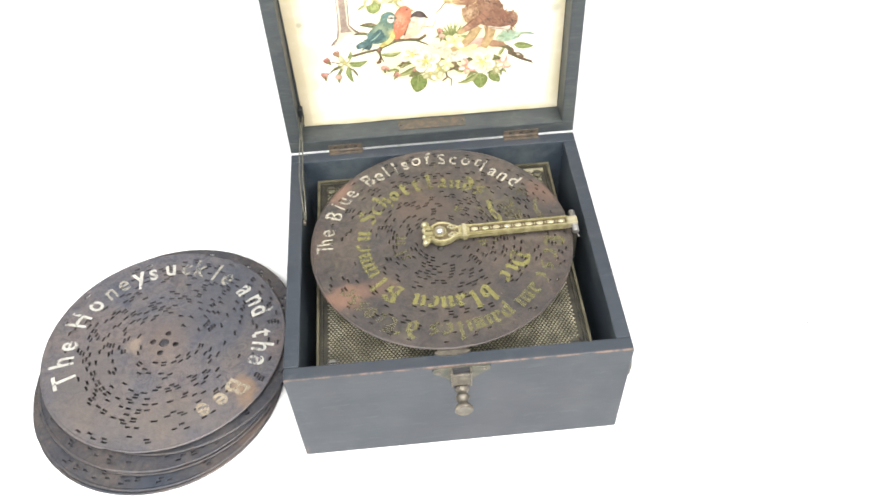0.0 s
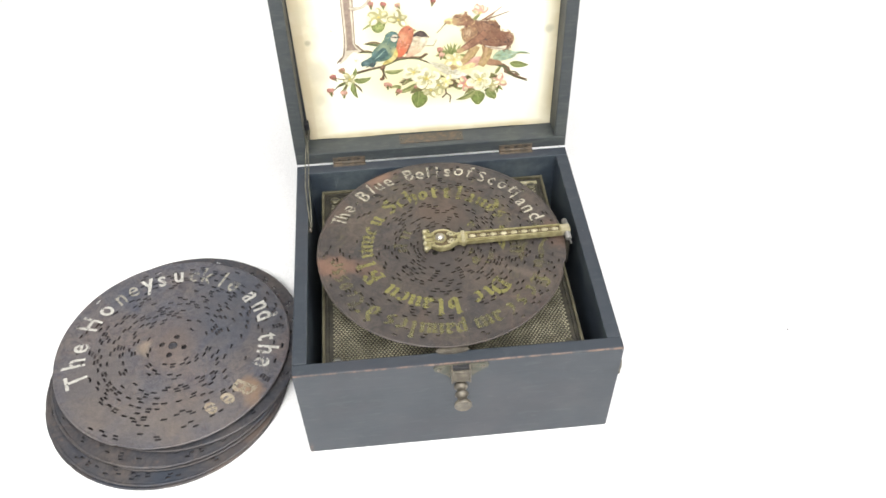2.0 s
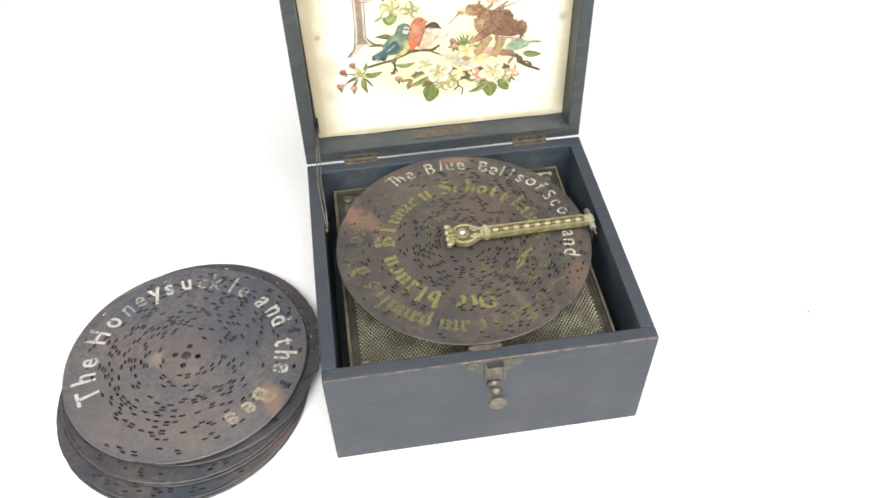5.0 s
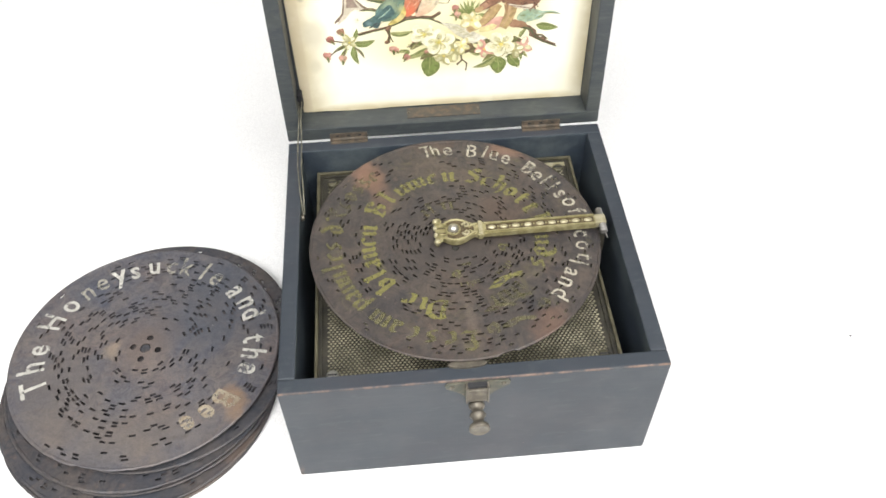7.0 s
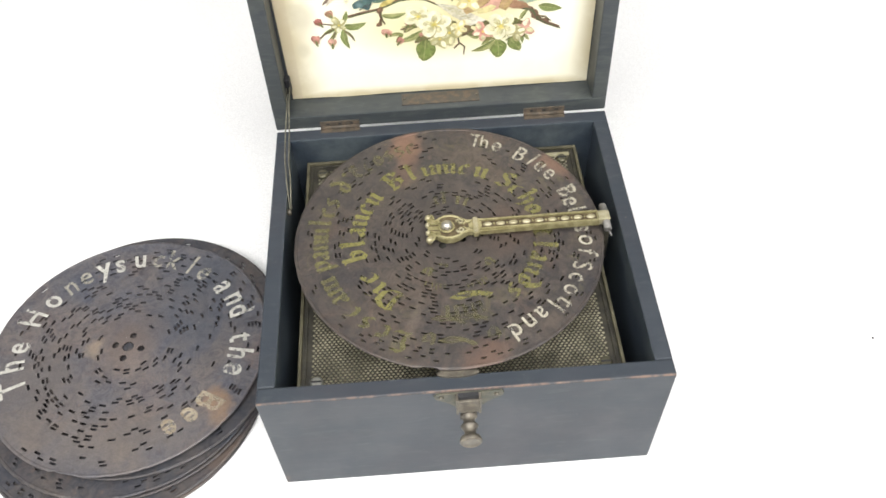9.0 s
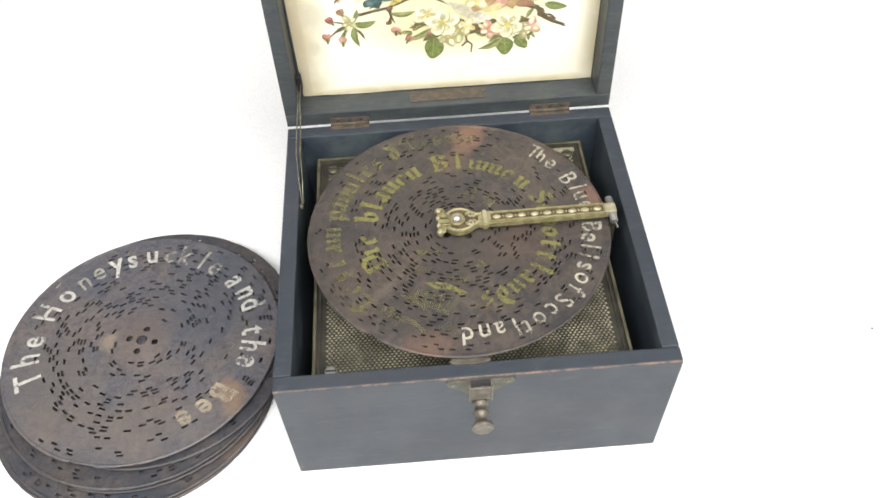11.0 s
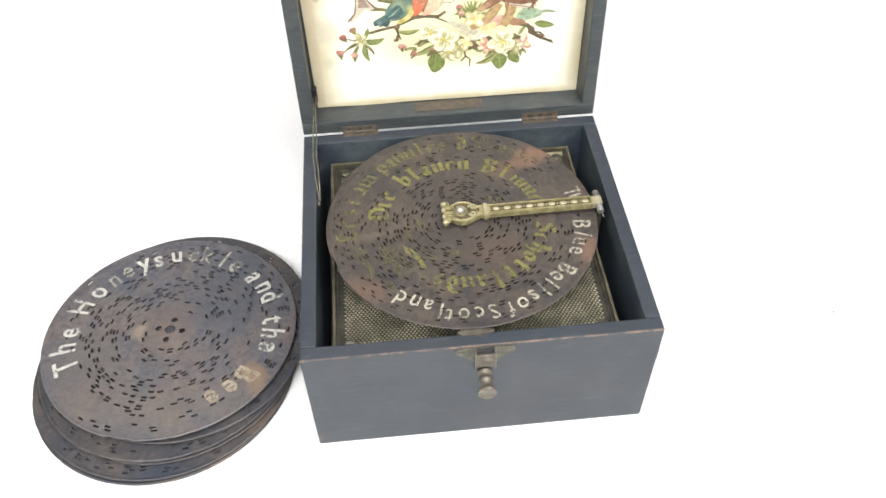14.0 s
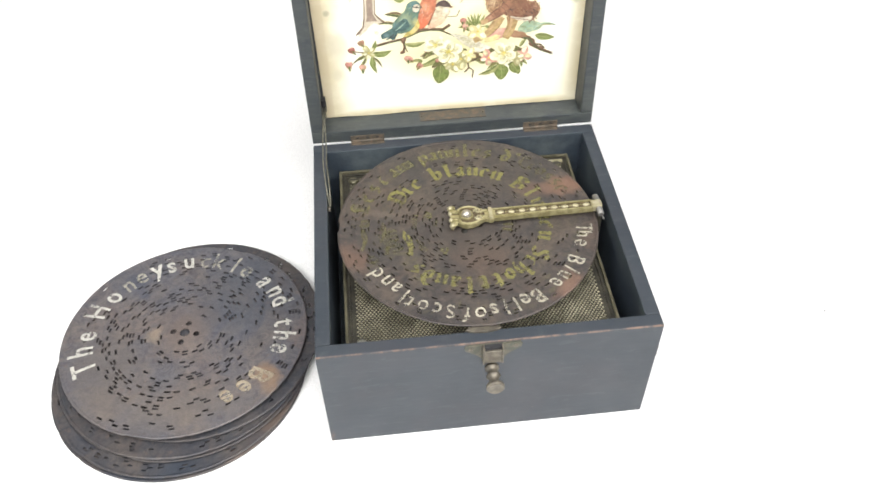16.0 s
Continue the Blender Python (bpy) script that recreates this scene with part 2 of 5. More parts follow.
M = {
    "wood": box_paint("ebonised_wood", True),
    "lid_wood": box_paint("ebonised_lid_wood", False),
    "inner": mat("dark_inner_wood", (0.034, 0.045, 0.060), (0.076, 0.094, 0.104), 0.45, 0.0, 32.0, 420.0, 0.12, 0.0003, 0.36, 0.70),
    "table": mat("white_table_cover", (0.86, 0.86, 0.86), (0.89, 0.89, 0.885), 0.6, 0.0, 3.0, 900.0, 0.03),
    "room": mat("white_wall_paint", (0.80, 0.80, 0.79), (0.83, 0.83, 0.82), 0.7, 0.0, 2.0, 300.0, 0.05),
    "floor": mat("grey_floor", (0.40, 0.39, 0.37), (0.46, 0.45, 0.43), 0.6, 0.0, 3.0, 300.0, 0.05),
    "brass": mat("pale_brass", (0.27, 0.24, 0.118), (0.40, 0.362, 0.20), 0.44, 0.5, 160.0, 900.0, 0.1),
    "pale_brass": mat("rubbed_brass", (0.38, 0.345, 0.215), (0.49, 0.45, 0.315), 0.40, 0.5, 160.0, 900.0, 0.08),
    "pin": mat("dull_pin_steel", (0.16, 0.155, 0.145), (0.26, 0.25, 0.235), 0.45, 0.5, 160.0, 800.0, 0.1),
    # dark brown for the arm's panel, and for shade in its grooves and openings
    "recess": mat("dark_brass_recess", (0.075, 0.056, 0.030), (0.13, 0.098, 0.052), 0.6, 0.25, 200.0),
    # bedplate gilding toned dark to stand for shaded gaps between the studs
    "bed": mat("gilt_iron_shaded", (0.030, 0.028, 0.022), (0.052, 0.047, 0.034), 0.55, 0.3, 90.0, 900.0, 0.1),
    "rail": mat("dull_gilt_rail", (0.10, 0.092, 0.060), (0.17, 0.155, 0.10), 0.45, 0.5, 80.0, 900.0, 0.1),
    # the same gilding toned bright: the studs' glints put into colour
    "knurl": mat("gilt_iron_glint", (0.24, 0.225, 0.15), (0.50, 0.465, 0.33), 0.34, 0.6, 45.0, 900.0, 0.1),
    "steel": mat("dull_steel", (0.42, 0.41, 0.38), (0.55, 0.54, 0.50), 0.35, 0.9, 140.0, 800.0, 0.1),
    "bronze": mat("tarnished_bronze", (0.125, 0.112, 0.090), (0.21, 0.185, 0.145), 0.45, 0.5, 160.0, 800.0, 0.15),
    "verdigris": mat("greenish_bronze", (0.075, 0.078, 0.060), (0.135, 0.125, 0.092), 0.5, 0.4, 190.0, 900.0, 0.2),
    "copper": mat("worn_copper", (0.082, 0.068, 0.052), (0.145, 0.110, 0.078), 0.6, 0.25, 200.0, 900.0, 0.15),
    "label": mat("dull_copper_label", (0.066, 0.060, 0.050), (0.125, 0.090, 0.062), 0.6, 0.2, 170.0, 900.0, 0.15),
    "wire": mat("dull_wire", (0.13, 0.125, 0.095), (0.20, 0.19, 0.145), 0.45, 0.5, 200.0),
    # near-black for small dark parts, and for shade in slots that are not cut
    "dark": mat("black_part_and_gap_shade", (0.015, 0.015, 0.018), (0.025, 0.025, 0.028), 0.7),
    "disc": disc_metal("patinated_steel", (
        (0.080, 0.047, 0.006, 0.024, 1.0, 0.62, (0.27, 0.15, 0.105), 0.62),
        (0.0806, -0.0645, 0.002, 0.020, 1.0, 1.0, (0.27, 0.155, 0.11), 0.55),
        (0.058, 0.041, 0.004, 0.018, 1.3, 0.7, (0.17, 0.105, 0.08), 0.5),
        (-0.074, 0.009, 0.002, 0.016, 1.7, 0.35, (0.16, 0.13, 0.105), 0.55),
        (-0.091, -0.043, 0.002, 0.024, 0.9, 1.0, (0.22, 0.13, 0.09), 0.5),
        (0.012, -0.036, 0.006, 0.026, 1.2, 0.8, (0.115, 0.082, 0.066), 0.6),
        (0.0, 0.0, 0.01, 0.05, 1.0, 1.0, (0.074, 0.062, 0.056), 0.6)), gilt=True),
    "stack": disc_metal("patinated_steel_stack", (
        (0.0, 0.004, 0.004, 0.040, 1.0, 1.0, (0.185, 0.142, 0.120), 0.7),
        (-0.026, 0.004, 0.001, 0.012, 1.0, 1.0, (0.34, 0.27, 0.2), 0.6),
        (0.069, -0.055, 0.001, 0.018, 1.0, 1.0, (0.36, 0.22, 0.12), 0.6),
        (-0.062, -0.030, 0.010, 0.060, 0.8, 1.2, (0.155, 0.132, 0.118), 0.6),
        # broad blue-grey darker area over the right half of the disc
        (0.052, 0.040, 0.015, 0.075, 0.8, 1.2, (0.080, 0.086, 0.104), 0.6),
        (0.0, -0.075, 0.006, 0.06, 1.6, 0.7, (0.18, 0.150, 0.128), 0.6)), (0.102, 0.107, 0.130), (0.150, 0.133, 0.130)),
    # darker copy of the stack's steel: shade between the piled discs put into colour
    "low": disc_metal("patinated_steel_low_shaded", ((-0.03, -0.095, 0.004, 0.03, 1.4, 0.6, (0.045, 0.055, 0.075), 0.7), (0.05, -0.085, 0.004, 0.03, 1.4, 0.6, (0.16, 0.115, 0.09), 0.6)), (0.044, 0.049, 0.062), (0.090, 0.079, 0.075)),
    "title_ink": worn_paint("worn_white_lettering", (0.50, 0.47, 0.38), (0.25, 0.225, 0.175), 0.53, 0.15, film=1.0),
    "white_ink": worn_paint("white_lettering", (0.56, 0.55, 0.50), (0.30, 0.29, 0.26), 0.49, 0.13, film=1.0),
    "faded_ink": worn_paint("faded_white_lettering", (0.46, 0.44, 0.37), (0.24, 0.225, 0.19), 0.525, 0.17),
    "gold_ink": worn_paint("gold_lettering", (0.255, 0.24, 0.078), (0.155, 0.142, 0.055), 0.475, 0.15, 0.2, 0.45, 0.80),
    "gold_mid": worn_paint("rubbed_gold_lettering", (0.26, 0.245, 0.085), (0.15, 0.135, 0.06), 0.50, 0.18, 0.2, 0.45, 0.78),
    "gold_faint": worn_paint("faint_gold_lettering", (0.21, 0.195, 0.08), (0.13, 0.118, 0.06), 0.50, 0.20, 0.2, 0.45, 0.72),
    "gold_gone": worn_paint("vanishing_gold_lettering", (0.19, 0.175, 0.08), (0.12, 0.105, 0.06), 0.54, 0.24, 0.2, 0.5, 0.65),
    "rusty_ink": worn_paint("rusty_white_lettering", (0.46, 0.41, 0.31), (0.20, 0.15, 0.10), 0.525, 0.16),
    "pearl": mat("bright_steel_button", (0.50, 0.47, 0.41), (0.60, 0.57, 0.50), 0.30, 0.85, 100.0, 900.0, 0.02),
}


def paper():
    m, nt, b, co = start("cream_print_paper", 0.62)
    px, py, pz = axes(nt, co)
    big, fine = noise_tex(nt, co, 16.0, 5.0, 0.6), noise_tex(nt, co, 420.0, 3.0)
    col = mix_rgb(nt, ramp(nt, big, 0.4, 0.75), (0.865, 0.84, 0.705), (0.82, 0.78, 0.62))
    side = math_node(nt, "MAXIMUM", ramp(nt, px, -0.078, -0.110), ramp(nt, px, 0.096, 0.116))
    low = ramp(nt, pz, 0.021, 0.013)
    tan = math_node(nt, "MULTIPLY", math_node(nt, "MAXIMUM", side, low), ramp(nt, noise_tex(nt, co, 40.0, 4.0), 0.25, 0.6, 0.5, 1.0))
    col = mix_rgb(nt, tan, col, (0.54, 0.47, 0.30))
    strip = math_node(nt, "MULTIPLY", ramp(nt, px, -0.1030, -0.1050), ramp(nt, big, 0.3, 0.6, 0.25, 0.6))
    col = mix_rgb(nt, strip, col, (0.50, 0.42, 0.29))
    col = mix_rgb(nt, ramp(nt, noise_tex(nt, co, 75.0, 3.0), 0.73, 0.80, 0.0, 0.5), col, (0.48, 0.42, 0.28))
    swap = nt.nodes.new("ShaderNodeCombineXYZ")
    nt.links.new(px, swap.inputs[0])
    nt.links.new(pz, swap.inputs[1])
    flat = swap.outputs[0]
    for x, y, r0, r1, sx, sy, tone, amount in (
            (-0.101, 0.113, 0.001, 0.004, 1.0, 1.0, (0.30, 0.28, 0.20), 0.7), (-0.095, 0.083, 0.003, 0.016, 0.9, 1.1, (0.50, 0.46, 0.34), 0.6),
            (-0.097, 0.055, 0.002, 0.009, 0.8, 1.0, (0.54, 0.50, 0.36), 0.6), (0.106, 0.112, 0.001, 0.006, 1.0, 1.0, (0.42, 0.40, 0.28), 0.7),
            (-0.104, 0.140, 0.002, 0.012, 0.6, 1.4, (0.50, 0.46, 0.32), 0.6), (0.0, 0.098, 0.030, 0.100, 1.0, 0.62, (0.76, 0.71, 0.46), 0.8), (0.005, 0.070, 0.030, 0.072, 1.25, 0.50, (0.74, 0.69, 0.42), 0.8),
            (0.050, 0.094, 0.016, 0.045, 1.0, 0.6, (0.66, 0.58, 0.35), 0.75), (0.024, 0.092, 0.006, 0.024, 1.0, 0.9, (0.66, 0.62, 0.36), 0.7),
            (0.012, 0.070, 0.016, 0.046, 1.3, 0.45, (0.64, 0.58, 0.32), 0.7), (-0.034, 0.128, 0.008, 0.030, 1.0, 0.9, (0.70, 0.66, 0.40), 0.75), (-0.020, 0.100, 0.010, 0.040, 1.0, 0.8, (0.74, 0.69, 0.44), 0.6)):
        col = mix_rgb(nt, math_node(nt, "MULTIPLY", spot(nt, flat, x, y, r0, r1, sx, sy, 0.003, 60.0), amount), col, tone)
    nt.links.new(col, b.inputs["Base Color"])
    bump(nt, b, math_node(nt, "ADD", big, math_node(nt, "MULTIPLY", fine, 0.1)), 0.2, 0.002)
    return m


M["paper"] = paper()
INKS = {
    "leaf_green": (0.16, 0.19, 0.055), "pale_green": (0.32, 0.33, 0.13), "dark_green": (0.08, 0.10, 0.04), "twig": (0.15, 0.085, 0.05),
    "petal": (0.80, 0.76, 0.53), "petal_shade": (0.42, 0.39, 0.18), "stamen": (0.66, 0.52, 0.12), "pink": (0.50, 0.23, 0.18), "red": (0.33, 0.11, 0.09),
    "rose": (0.60, 0.34, 0.26), "teal": (0.08, 0.15, 0.135), "teal_light": (0.24, 0.31, 0.20), "robin": (0.50, 0.15, 0.08), "robin_light": (0.60, 0.32, 0.19),
    "white": (0.62, 0.55, 0.42), "black": (0.05, 0.05, 0.05), "brown": (0.19, 0.085, 0.047), "brown_light": (0.30, 0.165, 0.09), "skin": (0.46, 0.31, 0.155),
    "fold": (0.075, 0.038, 0.028), "trunk": (0.30, 0.225, 0.175), "trunk_line": (0.20, 0.14, 0.10), "yellow": (0.66, 0.58, 0.28), "umber": (0.17, 0.085, 0.05), "blue_green": (0.30, 0.44, 0.36),
}
INK = {}
DEPTH = 0.86  # how strongly the print is inked
for ink_name, tone in INKS.items():
    tone = tuple(v * DEPTH for v in tone)
    INK[ink_name] = mat("ink_" + ink_name, tone, tuple(min(0.9, v * 1.3 + 0.02) for v in tone), 0.6, 0.0, 140.0, 1200.0, 0.02)


# ---- mesh helpers ----
def mesh_of(name, bm, *mats):
    me = bpy.data.meshes.new(name)
    bm.normal_update()
    bm.to_mesh(me)
    bm.free()
    for m in mats:
        me.materials.append(m)
    return me


def thing(name, label, category, m=None, group="", kind=""):
    ob = tagged(new(name), label, category, group, kind)
    ob.empty_display_size = 0.02
    if m is not None:
        ob.matrix_world = m
    return ob


def part(name, bm, material, parent, label="", m=None):
    mats = material if isinstance(material, (list, tuple)) else [material]
    ob = new(name, mesh_of(name, bm, *mats) if isinstance(bm, bmesh.types.BMesh) else bm)
    ob.parent = parent
    if m is not None:
        ob.matrix_basis = m
    return tagged(ob, label)


def box(x0, x1, y0, y1, z0, z1, bevel=0.0, bm=None, mi=0):
    bm = bm or bmesh.new()
    made = bmesh.ops.create_cube(bm, size=1.0, matrix=Matrix.Translation(((x0 + x1) / 2, (y0 + y1) / 2, (z0 + z1) / 2)) @ Matrix.Diagonal((x1 - x0, y1 - y0, z1 - z0, 1)))
    faces = {f for v in made["verts"] for f in v.link_faces}
    for f in faces:
        f.material_index = mi
    if bevel:
        edges = list({e for v in made["verts"] for e in v.link_edges})
        bmesh.ops.bevel(bm, geom=edges, offset=bevel, segments=2, profile=0.6, affect="EDGES", clamp_overlap=True)
    return bm


def lathe(profile, m=None, seg=32, bm=None, smooth=True, mi=0):
    """Turns (radius, height) pairs round z, closed at both ends."""
    bm = bm or bmesh.new()
    m = m or Matrix()
    rings = []
    for r, z in profile:
        rings.append([bm.verts.new(m @ Vector((r * math.cos(2 * math.pi * i / seg), r * math.sin(2 * math.pi * i / seg), z))) for i in range(seg)])
    for a, c in zip(rings, rings[1:]):
        for i in range(seg):
            f = bm.faces.new((a[i], a[(i + 1) % seg], c[(i + 1) % seg], c[i]))
            f.smooth, f.material_index = smooth, mi
    for ring, flip in ((rings[0], True), (rings[-1], False)):
        f = bm.faces.new(ring[::-1] if flip else ring)
        f.material_index = mi
    return bm


def rod(points, r, seg=8, bm=None, flat=1.0):
    """A round wire through the points."""
    bm = bm or bmesh.new()
    pts = [Vector(p) for p in points]
    rings = []
    for i, p in enumerate(pts):
        d = (pts[min(i + 1, len(pts) - 1)] - pts[max(i - 1, 0)]).normalized()
        side = d.cross(Vector((0.31, 0.2, 0.93))).normalized()
        up = side.cross(d)
        rings.append([bm.verts.new(p + side * r * math.cos(2 * math.pi * k / seg) + up * r * flat * math.sin(2 * math.pi * k / seg)) for k in range(seg)])
    for a, c in zip(rings, rings[1:]):
        for k in range(seg):
            bm.faces.new((a[k], a[(k + 1) % seg], c[(k + 1) % seg], c[k])).smooth = True
    bm.faces.new(rings[0][::-1])
    bm.faces.new(rings[-1])
    return bm


def slab(outline, z0, z1, bm=None, bevel=0.0, mi=0):
    """A plate of that outline (x, y) between two heights."""
    bm = bm or bmesh.new()
    low = [bm.verts.new((x, y, z0)) for x, y in outline]
    top = [bm.verts.new((x, y, z1)) for x, y in outline]
    n = len(outline)
    fs = [bm.faces.new(top), bm.faces.new(low[::-1])]
    for i in range(n):
        fs.append(bm.faces.new((low[i], low[(i + 1) % n], top[(i + 1) % n], top[i])))
    for f in fs:
        f.material_index = mi
    if bevel:
        bmesh.ops.bevel(bm, geom=list(fs[0].edges), offset=bevel, segments=2, profile=0.6, affect="EDGES", clamp_overlap=True)
    return bm


# ---- the room and the table ----
TABLE = -0.0025


def setting():
    table = new("table_cover", mesh_of("table_cover", box(-1.6, 1.8, -1.0, 2.2, -0.03, TABLE, 0.004), M["table"]))
    tagged(table, "plain white smooth table cover under the music box", "table", kind="structure")
    speck = bmesh.new()
    bmesh.ops.create_icosphere(speck, subdivisions=1, radius=0.0010, matrix=Matrix.Translation((0.440, 0.0807, TABLE + 0.0005)) @ Matrix.Diagonal((1.2, 0.8, 0.7, 1)))
    tagged(new("crumb", mesh_of("crumb", speck, M["dark"])), "tiny dark crumb on the white table cover", "crumb")
    for name, b in (("floor", (-3, 3.2, -2.6, 3.4, -0.80, -0.75)), ("wall_north", (-3, 3.2, 3.4, 3.5, -0.75, 1.9)), ("wall_south", (-3, 3.2, -2.7, -2.6, -0.75, 1.9)),
                    ("wall_west", (-3.1, -3, -2.7, 3.5, -0.75, 1.9)), ("wall_east", (3.2, 3.3, -2.7, 3.5, -0.75, 1.9)), ("ceiling", (-3.1, 3.3, -2.7, 3.5, 1.9, 2.0))):
        ob = new(name, mesh_of(name, box(*b), M["floor" if name == "floor" else "room"]))
        tagged(ob, "plain grey floor of the room" if name == "floor" else "plain white painted wall of the room" if "wall" in name else "plain white ceiling", name.split("_")[0], kind="structure")
    for x in (-1.5, 1.7):
        for y in (-0.9, 2.1):
            part("table_leg", box(x - 0.03, x + 0.03, y - 0.03, y + 0.03, -0.75, -0.03, 0.003), M["room"], table)


setting()

# ---- discs ----
R_DISC, R_RIM = 0.1035, 0.1012


BANDS = (0.030, 0.042, 0.054, 0.066, 0.078)


def slot_plan(seed, tracks, n, sectors, amount, long=0.0040):
    """Cells of the polar grid (track number, first cell, cells) in which slots are punched.
    sectors: twelve rows, one for each 30 degrees, of how thickly the bands from the centre outwards are punched (tenths)."""
    rnd = random.Random(seed)
    used, out = set(), []

    def punch(k, a, length):
        cells = {(k, (a + d) % n) for d in range(-max(2, length // 2), length + max(2, length // 2))}
        if a < 1 or a + length >= n - 1 or cells & used:
            return
        used.update((k, (a + d) % n) for d in range(length))
        out.append((k, a, length))

    for k, r in enumerate(tracks):
        length = max(2, round(long / (2 * math.pi * r / n)))
        a = rnd.randrange(length)
        band = sum(r > b for b in BANDS)
        while a < n - length:
            turn = 12 * a / n + 0.35 * math.sin(160 * r + seed)
            wave = 0.5 + 0.5 * math.sin(2.6 * turn + 110 * r + seed) * math.sin(1.7 * turn - 70 * r + 2 * seed)
            p = amount * sectors[int(turn) % 12][band] / 10 * (0.75 + 0.4 * wave)
            if rnd.random() < p:
                punch(k, a, length)
                if rnd.random() < 0.28 and k + 1 < len(tracks):
                    punch(k + 1, a + rnd.choice((0, length // 2, length, -length // 2)), max(2, round(long / (2 * math.pi * tracks[k + 1] / n))))
                a += length + max(2, length // 2)
            else:
                a += max(1, round(length * rnd.uniform(0.5, 1.1)))
    return out


def disc_mesh(name, seed, sectors, amount, material, n=360, drive_holes=True, thick=0.0008, half=0.00078, long=0.0040):
    """A tune disc: thin sheet with a centre hole, drive holes, punched slots and the prongs below them."""
    tracks = [0.020 + 0.00268 * i for i in range(30)]
    edges = [0.0042, 0.0056] + ([0.0066 + 0.00050 * i for i in range(14)] if drive_holes else [0.012])
    kinds = {}
    for k, r in enumerate(tracks):
        kinds[len(edges)] = k
        edges += [r - half, r + half]
    edges += [R_RIM]
    # band j lies between edges j and j+1; kinds holds the bands of the tracks
    nb = len(edges) - 1
    gone = np.zeros((nb, n), bool)
    band_of = {k: j for j, k in kinds.items()}
    plan = slot_plan(seed, tracks, n, sectors, amount, long)
    for k, a, length in plan:
        gone[band_of[k], a:a + length] = True
    if drive_holes:
        for j in range(nb):
            rm = (edges[j] + edges[j + 1]) / 2
            if 0.0066 < rm < 0.0135:
                for i in range(n):
                    t = 2 * math.pi * (i + 0.5) / n
                    for h in range(4):
                        c = math.radians(77 + 90 * h)
                        if math.hypot(rm * math.cos(t) - 0.0100 * math.cos(c), rm * math.sin(t) - 0.0100 * math.sin(c)) < 0.0026:
                            gone[j, i] = True
    ang = 2 * math.pi * np.arange(n) / n
    verts = []
    for z in (0.0, -thick):
        for r in edges:
            dome = 0.0016 * math.exp(-(r / 0.017) ** 2)
            verts += [(r * c, r * s, z + dome) for c, s in zip(np.cos(ang), np.sin(ang))]
    low = (nb + 1) * n
    faces = []
    for j in range(nb):
        for i in range(n):
            if gone[j, i]:
                continue
            i2 = (i + 1) % n
            a, b2, c, d = j * n + i, (j + 1) * n + i, (j + 1) * n + i2, j * n + i2
            faces.append((a, b2, c, d))
            faces.append((d + low, c + low, b2 + low, a + low))
            if j == 0 or gone[j - 1, i]:
                faces.append((a, d, d + low, a + low))
            if j == nb - 1 or gone[j + 1, i]:
                faces.append((c, b2, b2 + low, c + low))
            if gone[j, i - 1]:
                faces.append((b2, a, a + low, b2 + low))
            if gone[j, i2]:
                faces.append((d, c, c + low, d + low))
    # prongs bent down at one end of each slot
    for k, a, length in plan:
        t = 2 * math.pi * (a + length) / n
        rm = tracks[k]
        o = len(verts)
        for dt in (0.0, 0.0006 / rm):
            for dr in (-0.00055, 0.00055):
                for z in (-thick, -0.002):
                    verts.append(((rm + dr) * math.cos(t + dt), (rm + dr) * math.sin(t + dt), z))
        for q in ((0, 1, 3, 2), (4, 6, 7, 5), (0, 4, 5, 1), (2, 3, 7, 6), (1, 5, 7, 3)):
            faces.append(tuple(o + v for v in q))
    me = bpy.data.meshes.new(name)
    me.from_pydata(verts, [], faces)
    me.materials.append(material)
    return me


def rim_mesh(notches, n=240, thick=0.0009, seed=3):
    """The plain outer border of a disc, a little thicker, rounded by wear and cut away at the notch."""
    bm = bmesh.new()
    section = [(R_RIM, 0.0), (R_RIM + 0.0004, 0.00008), (R_DISC - 0.0003, 0.00006), (R_DISC, -0.00025), (R_DISC, -thick + 0.0002), (R_DISC - 0.0002, -thick), (R_RIM, -thick)]
    rings = []
    rnd = random.Random(seed)
    for i in range(n):
        a, deg = 2 * math.pi * i / n, 360.0 * i / n
        cut = max([d for a0, a1, d in notches if a0 < deg < a1], default=0.0) + (rnd.uniform(0.0001, 0.0005) if rnd.random() < 0.12 else 0.0)
        wob = 0.00022 * math.sin(3 * a + 1) + 0.00008 * math.sin(11 * a)
        rings.append([bm.verts.new((min(r, R_DISC - cut) * math.cos(a), min(r, R_DISC - cut) * math.sin(a), z + (wob if r > R_RIM else 0))) for r, z in section])
    m = len(section)
    for i in range(n):
        p, q = rings[i], rings[(i + 1) % n]
        for k in range(m):
            f = bm.faces.new((p[k], p[(k + 1) % m], q[(k + 1) % m], q[k]))
            f.smooth = True
    bmesh.ops.recalc_face_normals(bm, faces=bm.faces)
    return mesh_of("rim", bm)


GLYPHS = {}


